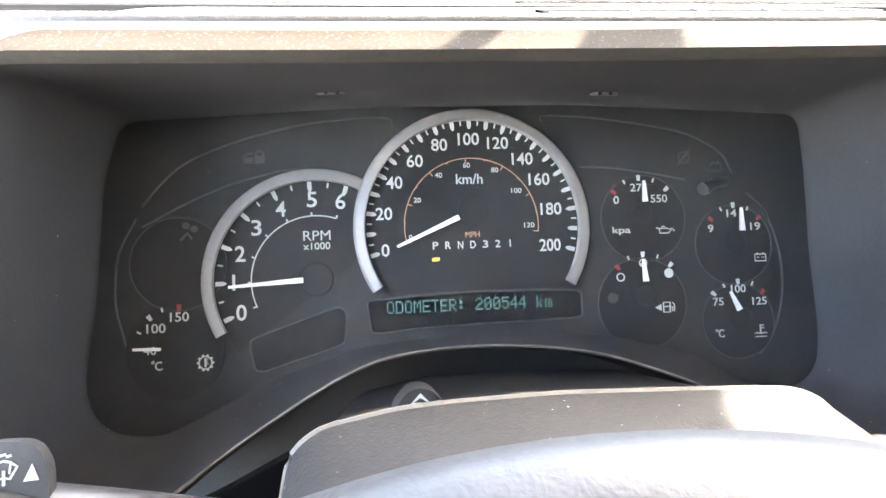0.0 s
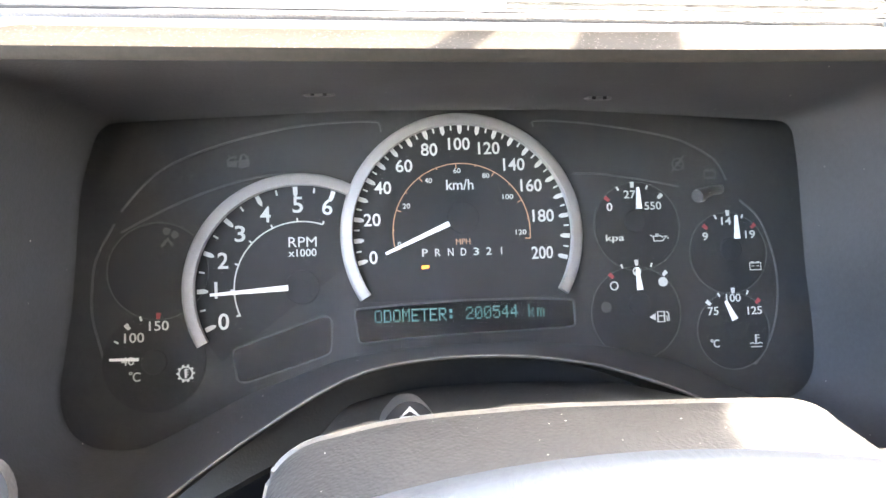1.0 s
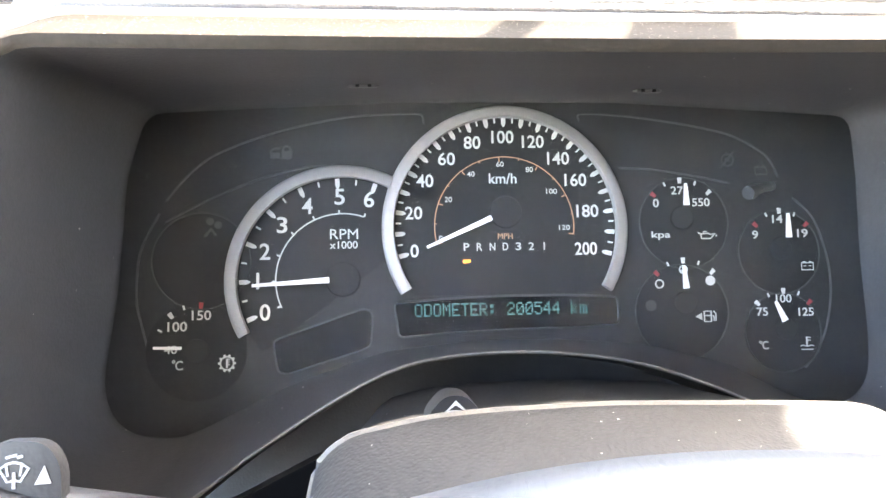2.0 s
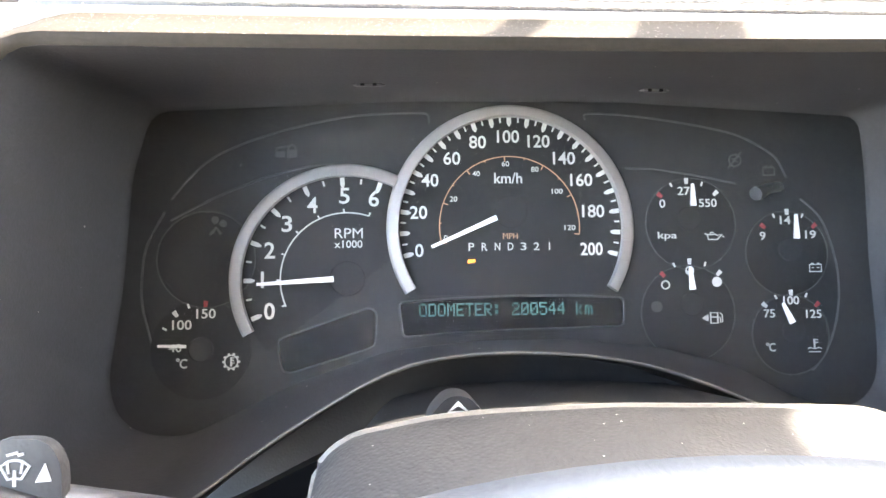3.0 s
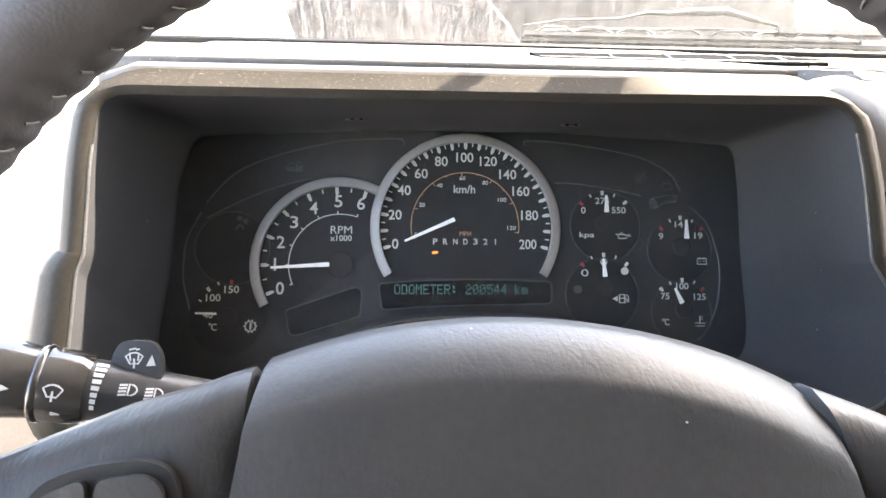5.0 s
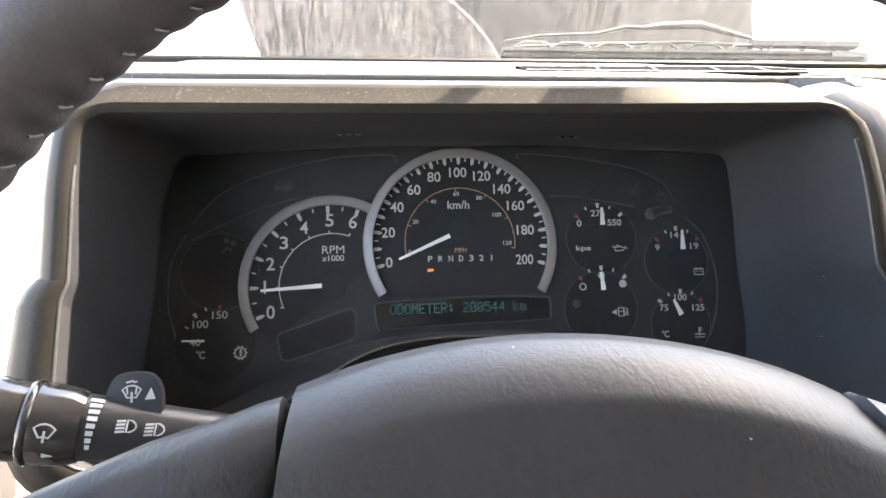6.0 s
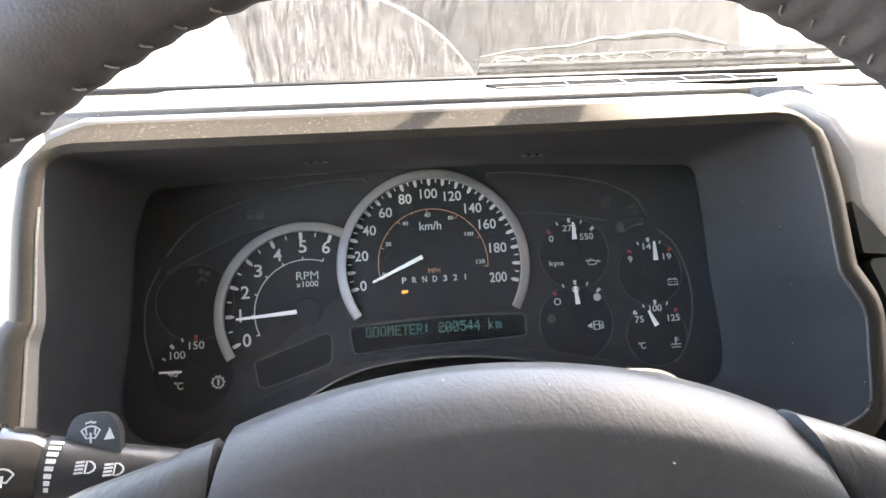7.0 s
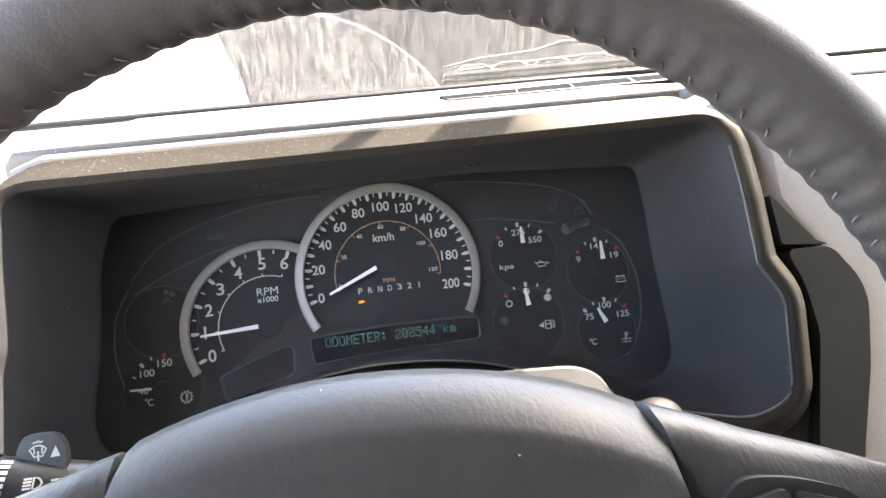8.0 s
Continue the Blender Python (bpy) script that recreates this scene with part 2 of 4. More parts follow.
def prism(pts, y0, y1, bm=None):
    """Outline in x, z, from y0 (towards the driver) to y1."""
    bm = bm or bmesh.new()
    a = [bm.verts.new((x, y0, z)) for x, z in pts]
    b = [bm.verts.new((x, y1, z)) for x, z in pts]
    bm.faces.new(a)
    bm.faces.new(b[::-1])
    for i in range(len(a)):
        bm.faces.new((a[i - 1], b[i - 1], b[i], a[i]))
    return bm


def soften(bm, width, segments=2):
    bmesh.ops.bevel(bm, geom=[e for e in bm.edges if len(e.link_faces) == 2 and e.calc_face_angle(0) > 0.6],
                    offset=width, segments=segments, affect="EDGES", clamp_overlap=True)
    return bm


def rounded(pts, radius, n=5, own=None):
    """A polygon with its corners rounded; own: radii of single corners."""
    out = []
    for i, p in enumerate(pts):
        r = (own or {}).get(i, radius)
        p, a, b = Vector(p), Vector(pts[i - 1]), Vector(pts[(i + 1) % len(pts)])
        ra, rb = min(r, (a - p).length * 0.45), min(r, (b - p).length * 0.45)
        s, e = p + (a - p).normalized() * ra, p + (b - p).normalized() * rb
        for k in range(n + 1):
            u = k / n
            out.append(tuple(s * (1 - u) ** 2 + p * 2 * u * (1 - u) + e * u * u))
    return out


def curved(pts, n=5):
    """A smooth line through points."""
    p = [Vector(q) for q in pts]
    out = []
    for i in range(len(p) - 1):
        a, b, c, d = p[max(0, i - 1)], p[i], p[i + 1], p[min(len(p) - 1, i + 2)]
        for k in range(n):
            u = k / n
            out.append(tuple(0.5 * (2 * b + (c - a) * u + (2 * a - 5 * b + 4 * c - d) * u * u + (3 * b - a - 3 * c + d) * u ** 3)))
    return out + [tuple(p[-1])]


def loft(rings, closed=True, caps=False, bm=None):
    """Skin over rings of equally many points."""
    bm = bm or bmesh.new()
    vs = [[bm.verts.new(p) for p in ring] for ring in rings]
    n = len(vs[0])
    for a, b in zip(vs, vs[1:]):
        for i in range(n if closed else n - 1):
            j = (i + 1) % n
            bm.faces.new((a[i], a[j], b[j], b[i]))
    if caps:
        bm.faces.new(vs[0][::-1])
        bm.faces.new(vs[-1])
    return bm


def disc_pts(cx, cz, r, n=48, a0=0.0, a1=360.0):
    full = a1 - a0 >= 360
    k = n if full else n + 1
    return [(cx + r * math.cos(radians(a0 + (a1 - a0) * i / n)), cz + r * math.sin(radians(a0 + (a1 - a0) * i / n))) for i in range(k)]


def tube(pts, r, sides=8, closed=False, bm=None):
    """A round bar along points."""
    pts = [Vector(p) for p in pts]
    rings = []
    n = len(pts)
    for i, p in enumerate(pts):
        a = pts[i - 1] if (i or closed) else p
        b = pts[(i + 1) % n] if (i < n - 1 or closed) else p
        d = (b - a).normalized()
        s = d.cross(Vector((0, 0, 1)) if abs(d.z) < 0.9 else Vector((1, 0, 0))).normalized()
        u = s.cross(d)
        rr = r[i] if isinstance(r, (list, tuple)) else r
        rings.append([p + rr * (math.cos(t) * s + math.sin(t) * u) for t in [2 * math.pi * k / sides for k in range(sides)]])
    if closed:
        rings.append(rings[0])
        bm = loft(rings, bm=bm)
        bmesh.ops.remove_doubles(bm, verts=bm.verts, dist=1e-7)
        return bm
    return loft(rings, caps=True, bm=bm)


def stroke(bm, pts, w, y, depth=0.0003, closed=False):
    """A flat raised line of width w through x, z points, for printed marks."""
    pts = [Vector(p) for p in pts]
    n = len(pts)
    left, right = [], []
    for i, p in enumerate(pts):
        a = pts[i - 1] if (i or closed) else p
        b = pts[(i + 1) % n] if (i < n - 1 or closed) else p
        d = (b - a).normalized()
        s = Vector((-d.y, d.x)) * w / 2
        left.append(p + s)
        right.append(p - s)
    rows = [[bm.verts.new((q.x, yy, q.y)) for q in side] for side, yy in ((left, y - depth), (right, y - depth), (right, y), (left, y))]
    for i in range(n if closed else n - 1):
        j = (i + 1) % n
        for a, b in zip(rows, rows[1:] + rows[:1]):
            bm.faces.new((a[i], a[j], b[j], b[i]))
    if not closed:
        bm.faces.new([r[0] for r in rows])
        bm.faces.new([r[-1] for r in rows[::-1]])
    return bm


def fill(bm, pts, y, depth=0.0003):
    return prism(pts, y - depth, y, bm)


def lettering(bm, text, x, z, height, y, width=None, bold=0.0, depth=0.0003):
    """Adds a word centred on x, z with the given height (and width) of its outline."""
    cu = bpy.data.curves.new("word", "FONT")
    cu.body, cu.size, cu.extrude, cu.offset, cu.resolution_u = text, 1.0, 0.01, bold, 4
    ob = bpy.data.objects.new("word", cu)
    me = bpy.data.meshes.new_from_object(ob)
    bpy.data.objects.remove(ob)
    bpy.data.curves.remove(cu)
    co = np.array([v.co for v in me.vertices])
    lo, hi = co.min(0), co.max(0)
    sz = height / (hi[1] - lo[1])
    sx = width / (hi[0] - lo[0]) if width else sz
    mid = (lo + hi) / 2
    me.transform(Matrix(((sx, 0, 0, x - sx * mid[0]), (0, 0, -depth / 0.02, y - depth / 2), (0, sz, 0, z - sz * mid[1]), (0, 0, 0, 1))))
    bm.from_mesh(me)
    bpy.data.meshes.remove(me)
    return bm


def spoke(bm, cx, cz, a, r0, r1, w0, w1, y, depth=0.0003):
    """A tapering mark along a ray from a centre; its inner end is pointed when w0 is small."""
    d = Vector((math.cos(radians(a)), math.sin(radians(a))))
    s = Vector((-d.y, d.x))
    c = Vector((cx, cz))
    return prism([c + d * r0 - s * w0 / 2, c + d * r1 - s * w1 / 2, c + d * r1 + s * w1 / 2, c + d * r0 + s * w0 / 2], y - depth, y, bm)


def box(x0, x1, y0, y1, z0, z1, bm=None):
    return prism([(x0, z0), (x1, z0), (x1, z1), (x0, z1)], y0, y1, bm)


def mm(*pts):
    return [(x / 1000, z / 1000) for x, z in pts]


# ---- setting: ground, cabin shell ----
def world_single(name, bm, mat, label, category="", kind="structure", smooth=35):
    ob = new(name, mesh_from(name, bm, mat, smooth))
    ob.location = (0, 0, LIFT)
    return tagged(ob, label, category, "", kind)


bm = bmesh.new()
bmesh.ops.create_grid(bm, x_segments=8, y_segments=8, size=600)
for v in bm.verts:
    v.co.z = -LIFT
world_single("ground", bm, M_GROUND, "pale sunlit concrete ground around the parked vehicle")
world_single("floor", soften(box(-0.55, 1.35, -2.2, 0.5, -0.62, -0.58), 0.005), M_RUBBER, "dark cabin floor")
ROOF = [(-0.035, 0.535), (-0.07, 0.548), (-0.16, 0.565), (-0.5, 0.590), (-2.2, 0.600), (-2.2, 0.64), (-0.5, 0.63), (-0.16, 0.605), (-0.06, 0.585), (-0.025, 0.560)]
world_single("ceiling", loft([[(x, y, z) for y, z in ROOF] for x in (-0.55, -0.2, 0.4, 1.0, 1.35)], caps=True), M_LINER, "pale fabric headliner of the cabin")
world_single("wall_left", soften(box(-0.41, -0.36, -2.2, 0.3, -0.6, -0.12), 0.01), M_DOOR, "beige door panel below the side window")
world_single("wall_right", soften(box(1.35, 1.40, -2.2, 0.5, -0.6, 0.02), 0.01), M_DOOR, "beige door panel on the passenger side")
world_single("wall_back", soften(box(-0.40, 1.35, -2.25, -2.2, -0.6, 0.60), 0.01), M_DOOR, "grey trim closing the cabin behind the seats")
for k, x in enumerate((-0.40, 1.375)):
    bm = bmesh.new()
    for (y0, z0), (y1, z1), r in (((0.30, 0.05), (-0.01, 0.52), 0.030), ((-0.75, 0.0), (-0.80, 0.60), 0.045), ((-1.7, 0.0), (-1.75, 0.60), 0.05)):
        tube([(x, y0, z0), (x, (y0 + y1) / 2, (z0 + z1) / 2 + 0.01), (x, y1, z1)], r, 10, bm=bm)
    world_single("trim", bm, M_LINER, "pale window pillars of the cabin side")

for name, x in (("wall_rear_left", -0.39), ("wall_rear_right", 1.37)):
    world_single(name, soften(box(x - 0.02, x + 0.02, -2.2, -0.78, -0.13 if x < 0 else 0.0, 0.60), 0.005), M_RUBBER, "unseen opaque dark panel, added to block light from the rear side")
world_single("firewall", soften(box(-0.232, 1.35, 0.16, 0.20, -0.6, 0.10), 0.005), M_VOID, "dark firewall behind the dash")

# windscreen
def glass_y(x, z):
    u = (z - 0.10) / 0.41
    return 0.275 - 0.275 * u - 0.01 * math.sin(math.pi * u) - 0.042 * ((x - 0.375) / 0.975) ** 2


bm = bmesh.new()
rows = []
for i in range(9):
    u = i / 8
    rows.append([(-0.60 + 0.25 * j, glass_y(-0.60 + 0.25 * j, 0.10 + 0.455 * u), 0.10 + 0.455 * u) for j in range(9)])
loft(rows, closed=False, bm=bm)
screen = world_single("window_1", bm, M_SCREEN, "dusty windscreen with dried water streaks and a wiped arc")
screen.visible_shadow = False

# ---- dash ----
PROFILE = [(-0.04, 0.066), (-0.050, 0.068), (-0.0535, 0.072), (-0.056, 0.0758), (-0.058, 0.0790), (-0.0592, 0.0812), (-0.0600, 0.0832), (-0.0604, 0.0850), (-0.0600, 0.0864),
           (-0.0585, 0.0876), (-0.055, 0.0888), (-0.005, 0.1062), (0.05, 0.133), (0.105, 0.1595), (0.15, 0.180), (0.18, 0.188), (0.20, 0.185), (0.20, 0.02)]
# beside the hood the pad reaches further towards the driver
NOSE = [(-0.05, 0.0760), (-0.0880, 0.0668), (-0.0925, 0.0690), (-0.0905, 0.0715), (-0.0882, 0.0738), (-0.0873, 0.0745), (-0.0850, 0.0758), (-0.0845, 0.0768), (-0.0835, 0.0786), (-0.079, 0.0808)]


def dash_top():
    bm = bmesh.new()
    rings = []
    for x, drop, back in ((-0.2140, 0.075, 0.060), (-0.2130, 0.028, 0.022), (-0.2105, 0.006, 0.005), (-0.205, 0.0005, 0.0005), (-0.18, 0, 0), (0.0, 0, 0), (0.165, 0, 0), (0.190, 0, 0), (0.196, 0, 0), (0.202, 0.0005, 0.001),
                          (0.208, 0.0005, 0.001), (0.24, 0.002, 0.004), (0.32, 0.003, 0.004), (0.6, 0.004, 0.006), (1.2, 0.012, 0.02)):
        near = min(1.0, max(0.0, (x - 0.190) / 0.018))
        lip = 0.022 * near  # the front lip reaches lower beside the hood's corner
        line = [(y + (NOSE[i][0] - y) * near, z + (NOSE[i][1] - z) * near) if i < len(NOSE) else (y, z) for i, (y, z) in enumerate(PROFILE)]
        rings.append([(x, y + back * max(0.0, 1 - (y + 0.1) / 0.2), z - drop * (1.0 if z > 0.05 else 0) - (lip if i < 3 else 0)) for i, (y, z) in enumerate(line)])
    loft(rings, closed=False, bm=bm)
    return bm


dashboard = thing("dashboard", "grey vinyl dashboard, its dusty top lit by the sun", "dashboard", (0.2, 0.0, -0.34))
part("top_pad", dash_top(), M_DASH, dashboard, "dusty grey vinyl pad", 30)

rings = []
for x in (0.199, 0.203, 0.24, 0.32, 0.45, 0.60, 0.75):
    k = 0.004 if x < 0.2 else 0.0
    rings.append([(x, y, z - 0.002 * max(0.0, x - 0.2) / 0.4) for y, z in ((-0.0640 + k, 0.0840), (-0.0640 + k, 0.0866), (-0.0632 + k, 0.0874), (-0.0572, 0.0898), (-0.0560, 0.0894), (-0.0556, 0.0860))])
part("pad_groove_shade", loft(rings, closed=False, caps=False), M_HOOD, dashboard, "grey strip standing in for the shaded groove between dash pad and fascia", 50)

# fascia beside and below the hood
M_OLIVE = material("trim olive", (0.017, 0.0172, 0.0142), 0.55, grain=0.07, wear=0.12, spec=0.18)
bm = soften(prism(rounded([(0.2025, 0.0060), (0.2045, -0.0215), (0.2185, -0.0230), (0.2300, -0.0240), (0.2235, -0.0215)], 0.002), -0.113, -0.05), 0.001)
part("trim_cap", bm, M_OLIVE, dashboard, "dark olive-grey trim cap")
bm = soften(prism(rounded([(0.2060, -0.0245), (0.2128, -0.0430), (0.2158, -0.0690), (0.2042, -0.122), (0.195, -0.20), (0.215, -0.20), (0.2268, -0.130), (0.2390, -0.0894), (0.2455, -0.0554), (0.2430, -0.0432), (0.2310, -0.0250)], 0.006), -0.113, -0.05), 0.003)
part("trim_strip", bm, M_OLIVE, dashboard, "dark olive-grey trim strip")
rings = []
for z, y, x in ((0.080, -0.060, 0.185), (0.0755, -0.078, 0.185), (0.066, -0.092, 0.185), (0.052, -0.101, 0.195), (0.03, -0.103, 0.2045), (0.005, -0.104, 0.2045), (-0.012, -0.104, 0.2130), (-0.045, -0.104, 0.2350), (-0.075, -0.104, 0.2300), (-0.10, -0.103, 0.2220), (-0.135, -0.102, 0.2100), (-0.22, -0.095, 0.195), (-0.34, -0.06, 0.19)):
    rings.append([(x, y + 0.04, z), (x + 0.004, y + 0.012, z), (x + 0.010, y - 0.001, z), (x + 0.014, y - 0.003, z), (0.30, y + 0.002, z), (0.40, y - 0.004, z), (0.70, y - 0.01, z), (0.71, y + 0.06, z)])
part("centre_fascia", loft(rings, closed=False), M_FASCIA, dashboard, "light grey fascia in sunlight")
part("gap_liner", box(0.2020, 0.240, -0.096, -0.090, -0.22, 0.0), M_RUBBER, dashboard, "dark backing sheet for the shade in the gap beside the trim")
part("knee_panel", soften(box(-0.225, 0.206, -0.085, -0.02, -0.34, -0.15), 0.01), M_HOOD, dashboard, "dark knee panel")

# ---- instrument hood: tunnel and front frame ----
LENS_EDGE = [(-0.1690, 0.0530), (-0.1781, 0.0238), (-0.1828, -0.0298), (-0.1899, -0.0715), (-0.1863, -0.087), (-0.1756, -0.0962), (-0.1558, -0.0983), (-0.1424, -0.0932), (-0.1043, -0.0746), (-0.0605, -0.0602), (-0.0185, -0.0565), (0.0234, -0.0565), (0.0652, -0.0602), (0.1067, -0.0706), (0.1373, -0.0871), (0.1557, -0.0932), (0.1704, -0.0902), (0.1794, -0.0799), (0.1804, -0.0612), (0.1765, -0.0192), (0.1750, 0.0238), (0.1720, 0.0520), (0.052, 0.0585), (-0.052, 0.0585)]
FRONT_EDGE = [(-0.1865, -0.105, 0.0500), (-0.1878, -0.110, 0.015), (-0.1872, -0.113, -0.0288), (-0.1898, -0.114, -0.0362), (-0.1922, -0.115, -0.09), (-0.188, -0.112, -0.106),
              (-0.165, -0.100, -0.113), (-0.140, -0.072, -0.114), (-0.110, -0.05, -0.093), (-0.059, -0.049, -0.063), (-0.024, -0.049, -0.058), (0.012, -0.049, -0.0585),
              (0.049, -0.049, -0.064), (0.085, -0.049, -0.077), (0.115, -0.060, -0.092), (0.145, -0.092, -0.102), (0.173, -0.112, -0.107), (0.1925, -0.117, -0.098),
              (0.1968, -0.118, -0.0493), (0.1860, -0.118, -0.0306), (0.1866, -0.1155, 0.010), (0.1865, -0.109, 0.0498), (0.06, -0.104, 0.0503), (-0.06, -0.104, 0.0501)]
TIGHT = {2: 0.0022, 3: 0.0025, 18: 0.006, 19: 0.0022, 21: 0.016, 0: 0.013, 7: 0.02, 8: 0.03, 9: 0.03, 10: 0.03, 11: 0.03, 12: 0.03, 13: 0.03, 14: 0.03, 15: 0.02}  # corner radii that differ


def lens_y(z):
    return -0.008 - 0.010 * (z + 0.095) / 0.153


back_edge = rounded([(x, lens_y(z), z) for x, z in LENS_EDGE], 0.009, 4)
front_edge = rounded(FRONT_EDGE, 0.009, 4, TIGHT)


def grown(ring, off, dy, brow=0.0, flare=0.0, rise=0.0):
    """The ring moved outwards in x, z and along y; brow and rise: moved back and up by so much more along the top edge; flare: wider low on the driver's door side."""
    out = []
    n = len(ring)
    for i, p in enumerate(ring):
        a, b = Vector(ring[i - 2]), Vector(ring[(i + 2) % n])
        d = Vector((b.x - a.x, b.z - a.z)).normalized()
        top = max(0.0, -d.x) ** 2 if p[2] > 0.03 else 0.0
        low = min(1.0, max(0.0, (-0.027 - p[2]) / 0.018)) if p[0] < -0.18 else 0.0
        out.append((p[0] - d.y * -off - flare * low * low * (3 - 2 * low), p[1] + dy + brow * top, p[2] + d.x * -off + rise * top))
    return out


hood = thing("instrument_hood", "charcoal instrument hood with a dusty taupe front frame", "instrument hood", (0, -0.06, -0.11))
mid = [tuple(Vector(a).lerp(Vector(b), 0.5)) for a, b in zip(back_edge, front_edge)]
mid = grown(mid, 0.002, 0)
part("tunnel", loft([grown(back_edge, 0.040, 0.030), grown(back_edge, 0.034, 0.006), grown(back_edge, 0.004, 0.0035), grown(back_edge, -0.0008, 0.0012), grown(back_edge, 0.0006, -0.0012), mid, front_edge]), M_HOOD, hood)


def frame_ring(off, dy, brow=0.0, flare=0.0, rise=0.0):
    """A ring of the front frame; over the column the frame thins to a narrow rim."""
    full, slim = grown(front_edge, off, dy, brow, flare, rise), grown(front_edge, 0.16 * off, max(0.0, dy) + 0.4 * off)
    out = []
    for f, t, p in zip(full, slim, front_edge):
        arch = min(1.0, max(0.0, (p[1] + 0.105) / 0.04)) if p[2] < 0 else 0.0
        out.append(tuple(Vector(f).lerp(Vector(t), arch)))
    return out


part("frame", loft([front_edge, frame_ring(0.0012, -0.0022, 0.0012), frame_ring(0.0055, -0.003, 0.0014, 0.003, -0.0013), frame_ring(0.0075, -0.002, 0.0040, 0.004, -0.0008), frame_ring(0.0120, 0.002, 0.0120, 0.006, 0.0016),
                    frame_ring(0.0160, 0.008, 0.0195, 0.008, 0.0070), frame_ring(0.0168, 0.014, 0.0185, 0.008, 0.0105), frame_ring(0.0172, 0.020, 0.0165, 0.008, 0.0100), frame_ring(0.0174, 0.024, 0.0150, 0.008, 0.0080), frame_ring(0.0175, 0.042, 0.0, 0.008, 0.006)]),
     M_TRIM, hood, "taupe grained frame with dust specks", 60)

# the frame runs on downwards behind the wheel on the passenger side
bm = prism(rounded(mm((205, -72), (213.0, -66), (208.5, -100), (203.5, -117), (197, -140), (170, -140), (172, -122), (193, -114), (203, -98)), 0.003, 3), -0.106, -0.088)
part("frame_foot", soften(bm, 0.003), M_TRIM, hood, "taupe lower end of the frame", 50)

# worn highlight bead along the inner edge of the frame, on both sides and over the column
M_BEAD = material("worn highlight bead", (0.085, 0.080, 0.072), 0.32, wear=0.35, wear_size=60)
start = next(i for i, p in enumerate(front_edge) if p[2] < 0.036)
line = [(p[0], p[1] - 0.0008, p[2]) for p in front_edge[start:] if p[2] < 0.036]
part("edge_bead", tube(line, 0.0008, 8), M_BEAD, hood, "worn pale bead with the edge highlight in its colour", 60)

# smooth top strip behind the brow, with a fine groove along it
STRIP = [(-0.0775, 0.0715), (-0.0772, 0.0742), (-0.0765, 0.0752), (-0.0742, 0.0768), (-0.0733, 0.0767), (-0.0728, 0.0772), (-0.0715, 0.0784), (-0.0700, 0.0792), (-0.0682, 0.0796), (-0.0672, 0.0790), (-0.0668, 0.0740)]
rings = []
for i in range(25):
    x = -0.199 + 0.385 * i / 24
    end = max(0.0, (x - 0.166) / 0.020, (-0.186 - x) / 0.013)
    rings.append([(x, y + 0.003 * end * end, z - 0.0045 * end * end) for y, z in STRIP])
part("top_strip", loft(rings, closed=False, caps=False), M_STRIP, hood, "smooth sunlit strip along the hood top", 50)

# ---- instrument cluster ----
cluster = thing("instrument_cluster", "black instrument cluster with white numerals, silver dial rings and odometer display", "instrument cluster", (0, 0, -0.095))
# the mask runs on behind the edge of the hood
bm = prism(rounded(mm((-205, 72), (-205, -112), (-120, -108), (-60, -80), (60, -80), (120, -104), (200, -108), (200, 72)), 0.01), 0.0008, 0.003)
part("mask", bm, M_MASK, cluster, "charcoal plastic mask", 50)


def ring_band(cx, cz, r0, r1, a0, a1, n):
    """Half-round silver band along an arc."""
    prof = [(r0 + 0.0004, 0.0), (r0, -0.0042), (r0 + 0.0004, -0.0050), (r0 + 0.0009, -0.0050), (r1 - 0.0016, -0.0040), (r1 - 0.0006, -0.0034), (r1, -0.0022), (r1, 0.001)]
    rings = []
    for i in range(n + 1):
        a = radians(a0 + (a1 - a0) * i / n)
        rings.append([(cx + r * math.cos(a), y, cz + r * math.sin(a)) for r, y in prof])
    return loft(rings, caps=True)


SPX, SPZ = 0.0, 0.007  # pivot of the speedometer needle
speedo = part("speedometer", prism(disc_pts(0, 0, 0.0575, 64, -36, 216), 0.0, 0.002), M_DIAL, cluster, "black dial with white km/h scale")
part("bezel_ring", ring_band(-0.0002, -0.0011, 0.0554, 0.0615, -31.5, 211.5, 96), M_SILVER, speedo, "brushed silver ring")


def speed_angle(v):
    return 202.3 - 1.123 * v


for v in range(0, 201, 5):
    bm = bmesh.new()
    a = radians(speed_angle(v))
    d = Vector((math.cos(a), math.sin(a)))
    # where the ray from the pivot meets the tick circle
    bb = d.y * SPZ
    reach = -bb + math.sqrt(bb * bb - SPZ * SPZ + 0.0533 ** 2)
    p = Vector((0, SPZ)) + d * reach
    th = math.degrees(math.atan2(p.y, p.x))
    if v % 10 == 0:
        spoke(bm, 0, 0, th, 0.0517, 0.0552, 0.0022, 0.0022, 0.0)
        spoke(bm, 0, 0, th, 0.0502, 0.0517, 0.0007, 0.0022, 0.0)
    else:
        spoke(bm, 0, 0, th, 0.0522, 0.0548, 0.0008, 0.0008, 0.0)
    part("tick_mark", bm, M_PRINT, speedo, smooth=0)


def printed(parent, text, x, z, height, width=None, bold=0.0, name="numeral", mat=M_PRINT, label=""):
    part(name, lettering(bmesh.new(), text, x, z, height, 0.0, width, bold), mat, parent, label, 0)


